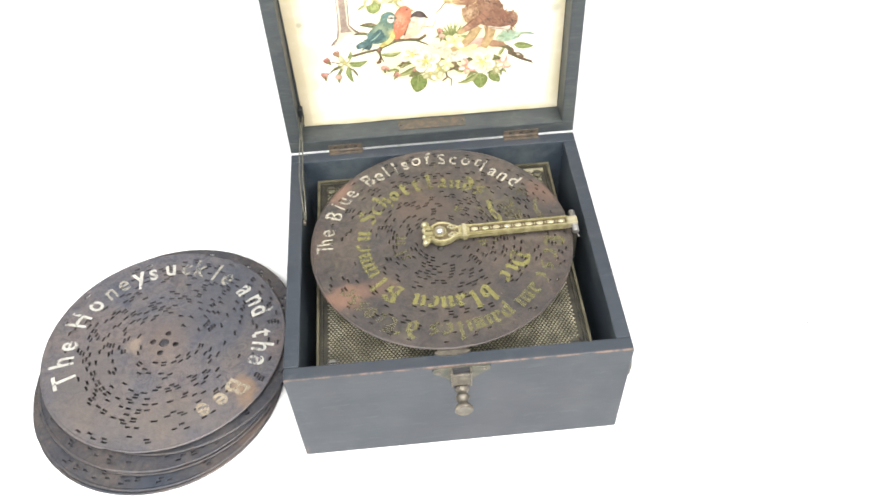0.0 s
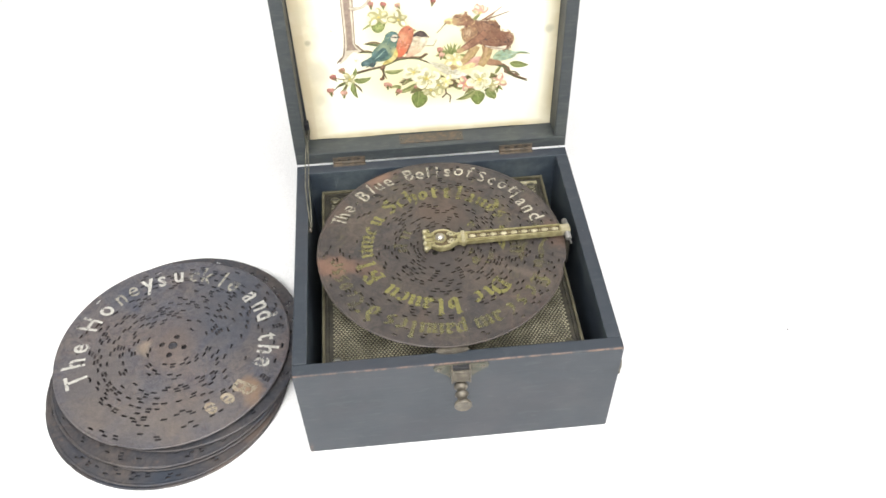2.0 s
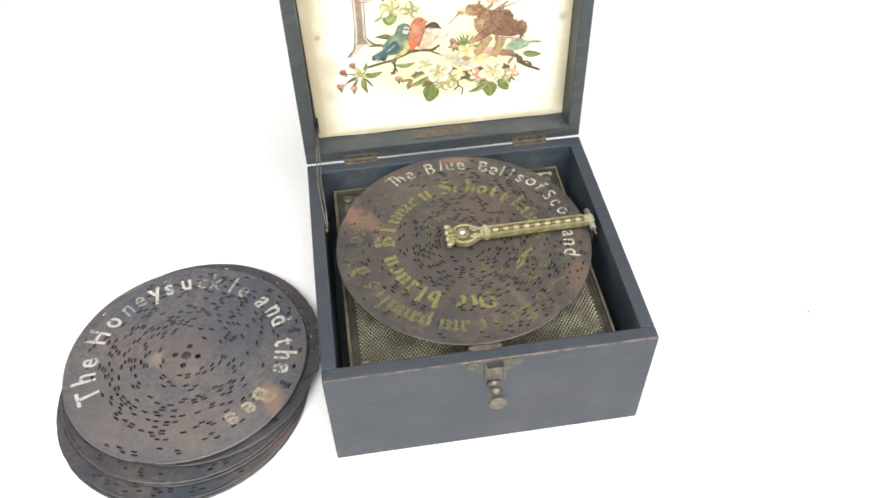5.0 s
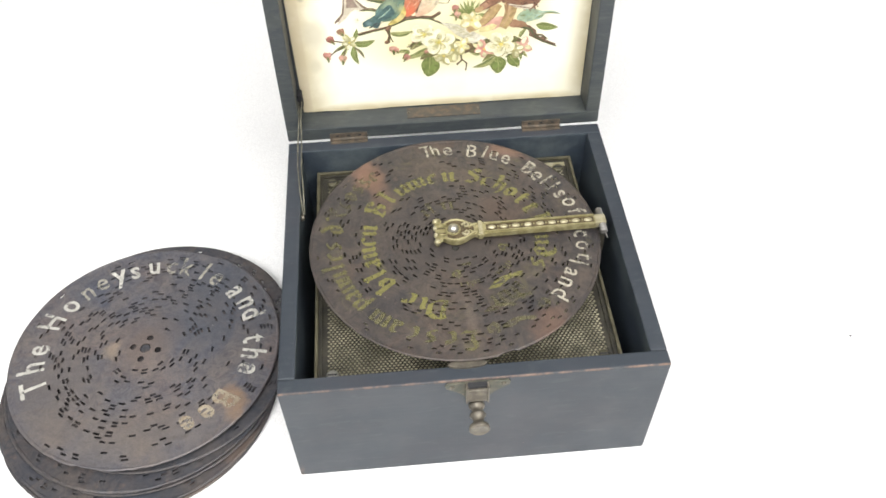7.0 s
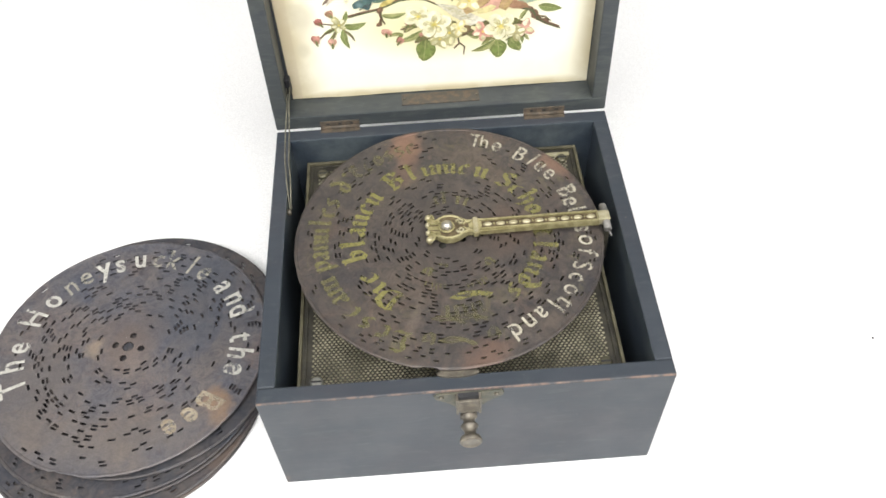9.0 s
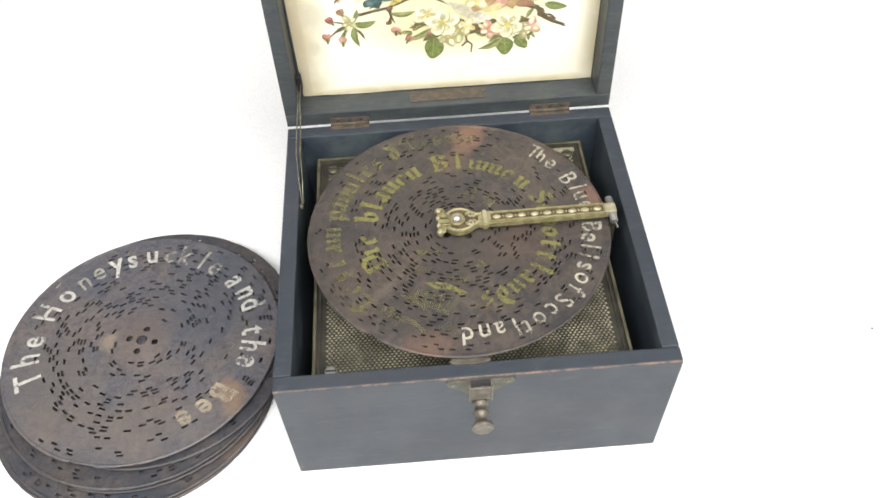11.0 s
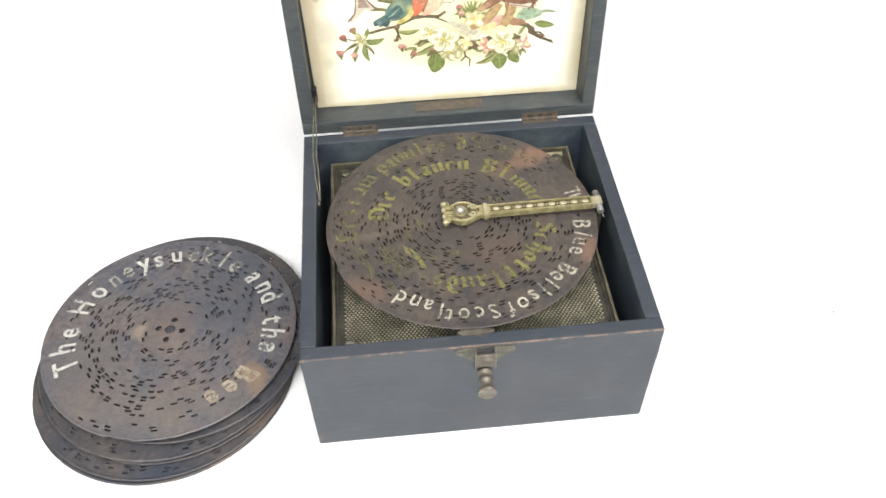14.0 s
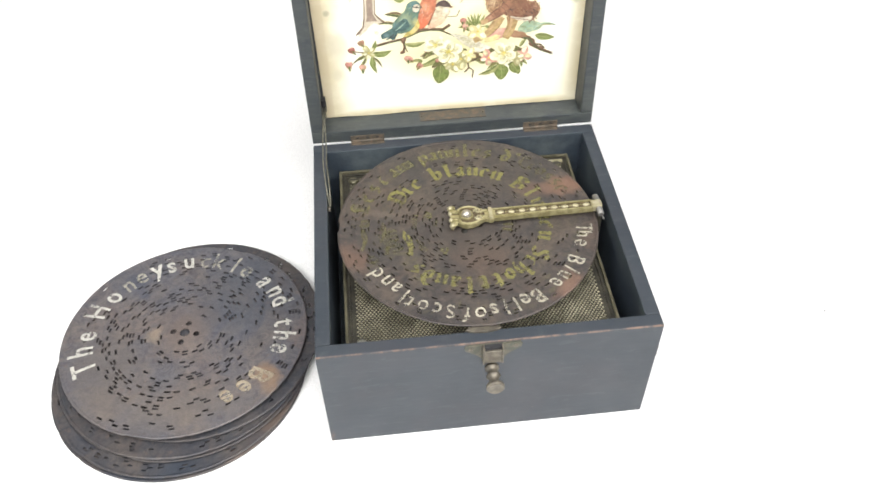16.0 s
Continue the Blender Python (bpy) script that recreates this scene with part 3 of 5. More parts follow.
def glyph(ch, bold=0.0, slim=1.0):
    """Outline mesh of one letter, cap height about 0.7, standing on its baseline and centred on its width."""
    key = (ch, bold)
    if key not in GLYPHS:
        cu = bpy.data.curves.new("letter", "FONT")
        cu.body, cu.resolution_u, cu.offset, cu.extrude = ch, 3, bold, 0.0
        ob = new("letter", cu)
        me = bpy.data.meshes.new_from_object(ob.evaluated_get(bpy.context.evaluated_depsgraph_get()))
        v = np.array([p.co[:2] for p in me.vertices]).reshape(-1, 2)
        f = [tuple(p.vertices) for p in me.polygons]
        bpy.data.objects.remove(ob)
        bpy.data.curves.remove(cu)
        bpy.data.meshes.remove(me)
        if len(v):
            v[:, 0] -= (v[:, 0].min() + v[:, 0].max()) / 2
        GLYPHS[key] = (v, f)
    return GLYPHS[key]


def ring_text(ob, material, letters, radius, size, z, bold=0.0, jitter=0.0, wide=1.0, seed=1, label=""):
    """Letters [(character, degrees)] with their feet towards the centre, each a painted part of its own."""
    rnd = random.Random(seed)
    for ch, deg in letters:
        bm = bmesh.new()
        v, f = glyph(ch, bold)
        a = math.radians(deg + rnd.uniform(-1, 1) * jitter)
        lean = rnd.uniform(-1, 1) * jitter * 0.15
        s = size * (1 + rnd.uniform(-1, 1) * jitter * 0.07)
        r0 = radius + rnd.uniform(-1, 1) * jitter * 0.0014
        vs = []
        for x, y in v:
            x, y = x * s * wide + y * s * lean, y * s
            r, t = r0 + y, a - x / (r0 + size * 0.35)
            vs.append(bm.verts.new((r * math.cos(t), r * math.sin(t), z)))
        for q in f:
            try:
                bm.faces.new([vs[i] for i in q])
            except ValueError:
                pass
        part("letter", bm, material, ob, label)


def spread(words):
    """[(word, first degree, last degree)] to letters with their angles."""
    out = []
    for w, a, b in words:
        n = max(1, len(w) - 1)
        out += [(ch, a + (b - a) * i / n) for i, ch in enumerate(w)]
    return out


def minim(x):
    return [(x - 0.10, 0.90), (x, 0.80), (x, 0.18), (x + 0.13, 0.05)]


PEN = {
    "i": [minim(0), [(-0.02, 1.22), (0.10, 1.34)]],
    "u": [minim(0), minim(0.42), [(0.13, 0.05), (0.42, 0.28)]],
    "n": [minim(0), minim(0.42), [(0.0, 0.70), (0.32, 0.95)]],
    "m": [minim(0), minim(0.40), minim(0.80), [(0.0, 0.70), (0.30, 0.95)], [(0.40, 0.70), (0.70, 0.95)]],
    "e": [[(0.10, 0.85), (0.0, 0.68), (0.0, 0.2), (0.15, 0.04), (0.38, 0.17)], [(0.10, 0.85), (0.28, 0.94), (0.37, 0.70), (0.05, 0.48)]],
    "c": [[(0.32, 0.90), (0.15, 0.88), (0.0, 0.70), (0.0, 0.2), (0.15, 0.04), (0.36, 0.16)]],
    "a": [[(0.02, 0.80), (0.20, 0.95), (0.38, 0.80), (0.38, 0.15), (0.50, 0.05)], [(0.38, 0.52), (0.05, 0.36), (0.05, 0.15), (0.18, 0.05), (0.38, 0.22)]],
    "o": [[(0.15, 0.95), (0.0, 0.75), (0.0, 0.2), (0.2, 0.03), (0.4, 0.22), (0.4, 0.75), (0.15, 0.95)]],
    "l": [[(-0.09, 1.50), (0.0, 1.40), (0.0, 0.18), (0.13, 0.05)]],
    "b": [[(-0.09, 1.50), (0.0, 1.40), (0.0, 0.2), (0.2, 0.03), (0.4, 0.25), (0.4, 0.75), (0.22, 0.93), (0.0, 0.75)]],
    "h": [[(-0.09, 1.50), (0.0, 1.40), (0.0, 0.10)], [(0.0, 0.70), (0.25, 0.94), (0.4, 0.75), (0.4, 0.1), (0.26, -0.25)]],
    "t": [[(0.0, 1.25), (0.0, 0.2), (0.15, 0.05), (0.3, 0.13)], [(-0.16, 0.90), (0.26, 0.90)]],
    "d": [[(-0.05, 1.45), (0.2, 1.2), (0.4, 0.8), (0.4, 0.2), (0.2, 0.03), (0.0, 0.2), (0.0, 0.7), (0.2, 0.9), (0.4, 0.75)]],
    "s": [[(0.36, 0.85), (0.2, 0.95), (0.03, 0.80), (0.08, 0.60), (0.35, 0.42), (0.36, 0.18), (0.18, 0.03), (0.0, 0.12)]],
    "D": [[(0.02, 1.38), (0.06, 1.0), (0.06, 0.35), (-0.06, 0.06)], [(-0.10, 1.30), (0.35, 1.38), (0.70, 1.10), (0.74, 0.45), (0.42, 0.04), (-0.06, 0.06)]],
    "B": [[(0.0, 1.40), (0.08, 1.05), (0.08, 0.30), (-0.04, 0.06)], [(-0.10, 1.36), (0.40, 1.44), (0.56, 1.15), (0.20, 0.78)], [(0.20, 0.78), (0.60, 0.62), (0.62, 0.25), (0.32, 0.03), (-0.04, 0.06)]],
    "S": [[(0.55, 1.20), (0.32, 1.44), (0.05, 1.22), (0.12, 0.92), (0.50, 0.66), (0.56, 0.28), (0.28, 0.03), (-0.06, 0.20)], [(0.34, 1.16), (0.62, 1.36)]],
    "L": [[(0.12, 1.42), (0.0, 1.15), (0.14, 0.75), (0.08, 0.25), (-0.08, 0.08)], [(-0.08, 0.08), (0.30, 0.14), (0.55, 0.05), (0.66, 0.25)], [(0.12, 1.42), (0.42, 1.30)]],
    "E": [[(0.48, 1.25), (0.25, 1.42), (0.02, 1.15), (0.02, 0.35), (0.25, 0.04), (0.55, 0.22)], [(0.05, 0.74), (0.45, 0.80)], [(0.28, 1.30), (0.28, 0.85)]],
    "p": [[(-0.10, 0.90), (0.0, 0.80), (0.0, -0.40)], [(0.0, 0.70), (0.24, 0.94), (0.42, 0.75), (0.42, 0.22), (0.22, 0.03), (0.0, 0.16)]],
    "'": [[(0.0, 1.42), (0.04, 1.15)]],
    "loop": [[(0.30, 0.95), (0.02, 0.80), (0.0, 0.25), (0.25, 0.02), (0.52, 0.22), (0.50, 0.62), (0.24, 0.60)]],
    "sweep": [[(0.0, 0.9), (0.35, 0.62), (0.8, 0.52), (1.4, 0.62), (2.0, 0.45)], [(0.5, 0.5), (1.1, 0.30), (1.7, 0.30)]],
    "|": [minim(0)],
    "+": [[(-0.09, 1.40), (0.0, 1.30), (0.0, 0.18), (0.13, 0.05)]],
}


def pen_letters(ob, material, letters, radius, unit, z, name="letter", nib=0.27, label="", wide=1.0):
    """Broad-pen strokes set round the centre, each letter a part of its own."""
    nx, ny = nib * math.cos(radians(38)), nib * math.sin(radians(38)) * 0.75
    for ch, deg in letters:
        bm = bmesh.new()
        lift = 0
        xs = [x for line in PEN[ch] for x, _ in line]
        mid = (min(xs) * wide + max(xs) * wide + nx) / 2
        for line in PEN[ch]:
            last = None
            for xa, ya in line:
                lift += 1
                pair = []
                for x, y in ((xa * wide, ya), (xa * wide + nx, ya + ny)):
                    r = radius + y * unit
                    t = radians(deg) - (x - mid) * unit / (radius + unit * 0.6)
                    pair.append(bm.verts.new((r * math.cos(t), r * math.sin(t), z + lift * 0.000002)))
                if last:
                    bm.faces.new((last[0], last[1], pair[1], pair[0]))
                last = pair
        part(name, bm, material, ob, label)


def pen_bars(ob, material, a0, a1, radius, unit, z, rnd, step):
    """Plain upright pen strokes for writing that cannot be read."""
    a, row = a0, []
    while a < a1:
        row.append(("+" if rnd.random() < 0.16 else "|", a))
        a += step * (1.0 if rnd.random() < 0.78 else 1.7)
    pen_letters(ob, material, row, radius, unit, z, "stroke", 0.36)


DISC_AT = (0.1223, 0.1155, 0.1128)


def playing_disc():
    ob = thing("tune_disc", "round brown steel tune disc with worn lettering under the arm", "music disc", pose(*DISC_AT))
    sectors = ((5, 4, 2, 1, 1, 1), (5, 5, 3, 1, 2, 2), (6, 5, 4, 1, 2, 1), (6, 5, 4, 1, 2, 1), (5, 5, 4, 2, 1, 1), (5, 5, 4, 3, 3, 3),
               (4, 4, 4, 4, 4, 3), (3, 4, 4, 3, 4, 3), (1, 1, 2, 3, 4, 2), (2, 1, 2, 3, 4, 2), (5, 5, 3, 2, 2, 1), (5, 4, 2, 1, 1, 1))
    part("disc_sheet", disc_mesh("disc_sheet", 4, sectors, 0.62, M["disc"], half=0.00066, long=0.0039), M["disc"], ob, "punched brown steel sheet")
    edge = rim_mesh(((181, 187, 0.0015),))
    edge.materials.append(M["disc"])
    part("rim", edge, None, ob)
    z = 0.00022
    white = spread((("The", -1.5, -12.2), ("Blue", -25, -41.8), ("of", -83.3, -89), ("Scot", -98, -116.5)))
    ring_text(ob, M["title_ink"], white, 0.0856, 0.0192, z, 0.004, 0.9, 0.86, 3, "worn white hand-painted letter")
    ring_text(ob, M["title_ink"], spread((("Bells", -54.6, -76.6),)), 0.0842, 0.0196, z, 0.012, 0.5, 0.9, 9, "worn white hand-painted letter")
    ring_text(ob, M["title_ink"], spread((("land", -120.5, -141),)), 0.0816, 0.0192, z, 0.006, 0.6, 0.9, 5, "worn white hand-painted letter")
    gold = spread((("Die", 154, 134.5), ("blauen", 116, 67.5), ("B", 48.5, 48.5)))
    pen_letters(ob, M["gold_ink"], gold, 0.0553, 0.0110, z, "letter", 0.38, "worn gold black-letter character", 1.22)
    pen_letters(ob, M["gold_mid"], spread((("lumen", 35.5, -11.5), ("Schottlands", -28.6, -127))), 0.0558, 0.0108, z, "letter", 0.37, "rubbed gold black-letter character", 1.2)
    french = spread((("Les", 170.5, 154), ("cam", 145.5, 129), ("panules", 117.5, 79.5), ("d'", 69, 63)))
    pen_letters(ob, M["gold_faint"], french, 0.0797, 0.0108, z, "letter", 0.36, "faded gold black-letter character", 1.2)
    pen_letters(ob, M["gold_gone"], spread((("Ecosse", 57.5, 29),)), 0.0815, 0.0106, z, "letter", 0.34, "nearly worn off gold character", 1.15)
    rnd = random.Random(8)
    # the small maker's marks and signature, too worn to read
    pen_letters(ob, M["gold_faint"], [("loop", 166)], 0.0285, 0.0088, z, "mark", 0.34)
    pen_letters(ob, M["gold_gone"], [("loop", -177)], 0.0200, 0.0082, z, "mark", 0.28)
    pen_letters(ob, M["gold_faint"], [("loop", -120)], 0.0305, 0.0088, z, "mark", 0.30)
    pen_bars(ob, M["gold_faint"], 170, 188, 0.0400, 0.0036, z, rnd, 3.6)
    pen_bars(ob, M["gold_faint"], 207, 230, 0.0415, 0.0036, z, rnd, 3.6)
    pen_letters(ob, M["gold_mid"], [("sweep", -154)], 0.0440, 0.0125, z, "flourish", 0.34)
    pen_letters(ob, M["gold_gone"], [("sweep", -170), ("sweep", -158)], 0.0620, 0.0100, z, "flourish", 0.30)
    pen_bars(ob, M["gold_gone"], -11, 33, 0.0275, 0.0085, z, rnd, 10.0)
    pen_letters(ob, M["gold_gone"], [("loop", -178), ("sweep", -166), ("loop", -150)], 0.0770, 0.0110, z, "flourish", 0.32)
    pen_bars(ob, M["gold_gone"], 190, 214, 0.0560, 0.0100, z, rnd, 5.0)
    return ob


def disc_stack():
    sectors = ((1, 4, 4, 3, 4, 3), (1, 3, 3, 2, 3, 2), (1, 3, 4, 3, 2, 3), (1, 3, 4, 2, 4, 2), (1, 3, 3, 3, 3, 0), (2, 3, 3, 2, 1, 1),
               (1, 2, 2, 3, 3, 0), (1, 2, 3, 4, 4, 0), (2, 3, 4, 4, 3, 1), (2, 4, 4, 3, 2, 1), (2, 2, 2, 2, 2, 0), (2, 3, 2, 1, 2, 1))
    even = ((2,) * 6,) * 12
    top_sheet = disc_mesh("disc_sheet", 11, sectors, 0.60, M["stack"], half=0.00090, long=0.0049)
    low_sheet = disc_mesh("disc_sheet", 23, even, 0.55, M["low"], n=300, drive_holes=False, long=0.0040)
    # bottom disc left unpunched so the slots above it look dark
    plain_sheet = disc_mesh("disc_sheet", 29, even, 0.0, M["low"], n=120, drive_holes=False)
    top_rim, low_rim = rim_mesh(((64, 76, 0.0016), (249, 260, 0.0009))), rim_mesh(((100, 112, 0.0015),), 160, seed=5)
    top_rim.materials.append(M["stack"])
    low_rim.materials.append(M["low"])
    group = "stack of tune discs"
    places = [(-0.1256, 0.0850, 0.0), (-0.1246, 0.0868, 20), (-0.1205, 0.0982, 140), (-0.1216, 0.0994, 75), (-0.1120, 0.1120, 230)]
    big = Matrix.Scale(1.029, 4)
    for i, (x, y, turn) in enumerate(places):
        ob = thing("tune_disc", "brown steel tune disc, darkened for shade, mostly covered in the stack", "music disc", pose(x, y, TABLE + 0.0022 + 0.0026 * i, 0, 0, turn) @ big, group)
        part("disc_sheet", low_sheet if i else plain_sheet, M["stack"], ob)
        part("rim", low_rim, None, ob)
    ob = thing("tune_disc", "brown steel tune disc with white lettering topping the stack", "music disc", pose(-0.1219, 0.1098, 0.0137, -1.4, 0, 0) @ Matrix.Scale(1.006, 4), group)
    part("disc_sheet", top_sheet, M["stack"], ob, "punched brown steel sheet")
    part("rim", top_rim, None, ob)
    part("hub_plate", lathe([(0.0040, -0.0010), (0.0040, 0.0006), (0.0034, 0.0010)], None, 24), M["low"], ob)
    z = 0.00022
    tall = spread((("The", 199.5, 175), ("H", 157, 157)))
    ring_text(ob, M["white_ink"], tall, 0.0758, 0.0282, z, 0.012, 0.6, 0.80, 4, "white hand-painted letter")
    ring_text(ob, M["white_ink"], spread((("o", 144, 144), ("ysu", 113.4, 93.3), ("and", 38, 18), ("the", 1, -18.2))), 0.0768, 0.0268, z, 0.016, 0.8, 0.84, 4, "white hand-painted letter")
    ring_text(ob, M["faded_ink"], spread((("ne", 132, 124), ("ckle", 83.5, 53.7))), 0.0765, 0.0264, z, 0.008, 0.8, 0.84, 6, "rubbed white letter")
    ring_text(ob, M["rusty_ink"], spread((("Bee", -38.5, -59.5),)), 0.0748, 0.0275, z, 0.020, 0.8, 0.86, 7, "rust-stained white letter")
    return ob


disc = playing_disc()
disc_stack()

# ---- the music box ----
W, D, H, TH = 0.250, 0.2315, 0.109, 0.011
music_box = thing("music_box", "open blue-black wooden music box with a picture inside its lid", "music box", pose(0, 0, 0))


def panel(x0, x1, y0, y1, inward):
    """A side of the case; the face that looks into the case has its own dull blue-black stain."""
    bm = box(x0, x1, y0, y1, TABLE, H, 0.0012)
    bm.normal_update()
    for f in bm.faces:
        if f.normal.dot(Vector(inward)) > 0.95:
            f.material_index = 1
    return bm


def body():
    mats = [M["wood"], M["inner"]]
    part("front_panel", panel(0, W, 0, TH, (0, 1, 0)), mats, music_box, "dark blue-black front with worn brown edges")
    part("back_panel", panel(0, W, D - TH, D, (0, -1, 0)), mats, music_box)
    part("side_panel", panel(0, TH, TH, D - TH, (1, 0, 0)), mats, music_box)
    part("side_panel", panel(W - TH, W, TH, D - TH, (-1, 0, 0)), mats, music_box)
    part("bottom_board", box(TH, W - TH, TH, D - TH, 0.002, 0.010), M["inner"], music_box)


def bedplate():
    x0, x1, y0, y1, z = 0.0205, 0.2265, 0.0125, 0.2165, 0.087
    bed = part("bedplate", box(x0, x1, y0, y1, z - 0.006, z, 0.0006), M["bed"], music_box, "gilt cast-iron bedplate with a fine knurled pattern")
    for px in (x0 + 0.012, x1 - 0.012):
        for py in (y0 + 0.012, y1 - 0.012):
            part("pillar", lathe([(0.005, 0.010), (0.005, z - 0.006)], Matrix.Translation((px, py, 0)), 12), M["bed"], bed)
            part("screw", lathe([(0.0042, z), (0.0042, z + 0.0012), (0.0030, z + 0.0022)], Matrix.Translation((px, py, 0)), 16), M["steel"] if px < 0.1 and py < 0.1 else M["rail"], bed, "round slotted screw head")
            # black bar on the head stands for the shade in its slot
            part("screw_slot_shade", box(px - 0.0032, px + 0.0032, py - 0.0006, py + 0.0006, z + 0.0020, z + 0.0024), M["dark"], bed)
    # double raised border
    for i, (o, w, h) in enumerate(((0.0, 0.0022, 0.0022), (0.0042, 0.0012, 0.0012))):
        for xa, xb, ya, yb in ((x0 + o, x1 - o, y0 + o, y0 + o + w), (x0 + o, x1 - o, y1 - o - w, y1 - o), (x0 + o, x0 + o + w, y0 + o + w, y1 - o - w), (x1 - o - w, x1 - o, y0 + o + w, y1 - o - w)):
            part("border_rail", box(xa, xb, ya, yb, z, z + h, 0.0004), M["rail"] if i == 0 else M["bed"], bed)
    part("strip", box(0.1925, 0.2205, 0.2068, 0.2105, z, z + 0.0016, 0.0004), M["pale_brass"], bed, "short bright brass strip")
    verts, faces = [], []
    pitch = 0.0029
    nx, ny = int((x1 - x0 - 0.016) / pitch), int((y1 - y0 - 0.016) / pitch * 1.5)
    for j in range(ny):
        for i in range(nx):
            cx, cy = x0 + 0.008 + (i + 0.5 + 0.5 * (j % 2)) * pitch, y0 + 0.008 + (j + 0.5) * pitch / 1.5
            if cx > x1 - 0.009 or math.hypot(cx - DISC_AT[0], cy - DISC_AT[1]) < 0.07:
                continue
            o = len(verts)
            verts += [(cx - 0.0012, cy, z), (cx, cy - 0.0009, z), (cx + 0.0012, cy, z), (cx, cy + 0.0009, z), (cx, cy, z + 0.0008)]
            faces += [(o, o + 1, o + 4), (o + 1, o + 2, o + 4), (o + 2, o + 3, o + 4), (o + 3, o, o + 4)]
    me = bpy.data.meshes.new("knurling")
    me.from_pydata(verts, [], faces)
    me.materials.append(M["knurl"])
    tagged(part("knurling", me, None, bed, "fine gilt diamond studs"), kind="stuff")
    part("spindle", lathe([(0.013, z), (0.013, z + 0.012), (0.0095, z + 0.0135), (0.0095, DISC_AT[2] - 0.0022), (0.0036, DISC_AT[2] - 0.0022), (0.0036, DISC_AT[2] + 0.003)], Matrix.Translation((DISC_AT[0], DISC_AT[1], 0)), 24), M["bed"], bed)


def ball(x, y, z, rx, ry, rz, sub=2):
    bm = bmesh.new()
    bmesh.ops.create_icosphere(bm, subdivisions=sub, radius=1.0, matrix=Matrix.Translation((x, y, z)) @ Matrix.Diagonal((rx, ry, rz, 1)))
    for f in bm.faces:
        f.smooth = True
    return bm


def volute(cx, cy, r, a0, turn, z, n=16, shrink=0.85):
    return [(cx + r * (1 - shrink * k / n) * math.cos(a0 + turn * k / n), cy + r * (1 - shrink * k / n) * math.sin(a0 + turn * k / n), z) for k in range(n + 1)]


def pressure_arm():
    z = 0.1172
    # half outline of the cast arm: crowned end, waist, almond head, neck, long bar
    half = [(-0.0142, 0.0096), (-0.0126, 0.0108), (-0.0112, 0.0092), (-0.0098, 0.0064), (-0.0080, 0.0066), (-0.0054, 0.0088), (-0.0020, 0.0104), (0.0025, 0.0104), (0.0065, 0.0090),
            (0.0105, 0.0062), (0.0135, 0.0046), (0.0160, 0.0050), (0.0168, 0.0064), (0.0195, 0.0064), (0.0205, 0.0050), (0.0600, 0.0047), (0.1000, 0.0045)]
    outline = [(x, -y) for x, y in half] + [(x, y) for x, y in half[::-1]] + [(-0.0130, 0.0062), (-0.0140, 0.0034), (-0.0128, 0.0), (-0.0140, -0.0034), (-0.0130, -0.0062)]
    arm = part("pressure_arm", slab(outline, 0.0, 0.0042, None, 0.0007), M["brass"], music_box, "ornate pale brass arm across the disc", pose(DISC_AT[0], DISC_AT[1], z, 0, -0.6, 0))
    # sunk panel with oblong beads and small stops between
    part("bar_recess", box(0.0222, 0.0988, -0.0029, 0.0029, 0.0041, 0.0044), M["recess"], arm, "dark sunk panel")
    for i in range(9):
        x = 0.0262 + i * 0.0086
        part("bead", ball(x, 0, 0.0043, 0.0031, 0.0019, 0.0012), M["pale_brass"], arm)
        if i < 8:
            part("bead_stop", ball(x + 0.0043, 0, 0.0044, 0.0008, 0.0010, 0.0008, 1), M["brass"], arm)
    for s in (-1, 1):
        part("bar_rail", box(0.0208, 0.0998, s * 0.0038 - 0.0007, s * 0.0038 + 0.0007, 0.0041, 0.0054, 0.0003), M["brass"], arm)
        part("crown_scroll", rod(volute(-0.0120, s * 0.0088, 0.0026, -s * 0.5, s * 8.0, 0.0046), 0.0008, 6), M["brass"], arm)
        part("crown_knop", ball(-0.0130, s * 0.0094, 0.0036, 0.0024, 0.0024, 0.0026), M["pale_brass"], arm)
        part("crown_knop", ball(-0.0136, s * 0.0034, 0.0036, 0.0017, 0.0020, 0.0022), M["pale_brass"], arm)
        part("neck_scroll", rod(volute(0.0080, s * 0.0034, 0.0027, math.pi, -s * 7.5, 0.0049), 0.0008, 6), M["pale_brass"], arm)
        part("neck_leaf", rod([(0.0098, s * 0.0012, 0.0047), (0.0120, s * 0.0030, 0.0050), (0.0146, s * 0.0026, 0.0047)], 0.0008, 6), M["brass"], arm)
        edge = [(x, s * (y - 0.0011), 0.0046) for x, y in half[4:12]]
        part("head_rim", rod(edge, 0.0009, 6), M["brass"], arm)
        # no groove is cut: a dark strip on the arm stands for its shade
        part("waist_groove_shade", box(-0.0124, -0.0064, s * 0.0022 - 0.0004, s * 0.0022 + 0.0004, 0.0041, 0.0044), M["recess"], arm)
        part("waist_rib", rod([(-0.0122, s * 0.0032, 0.0045), (-0.0095, s * 0.0036, 0.0047), (-0.0060, s * 0.0042, 0.0045)], 0.0006, 6), M["brass"], arm)
    floor = [(x, y - 0.0015) for x, y in half[5:11]]
    # dark plate laid on the head in place of its shaded openings
    part("head_recess_shade", slab([(x, -y) for x, y in floor] + [(x, y) for x, y in floor[::-1]], 0.0041, 0.0044), M["recess"], arm, "dark plate standing for the shaded openings of the head")
    ring = [(-0.0010 + 0.0047 * math.cos(k * math.pi / 14), 0.0047 * math.sin(k * math.pi / 14), 0.0050) for k in range(29)]
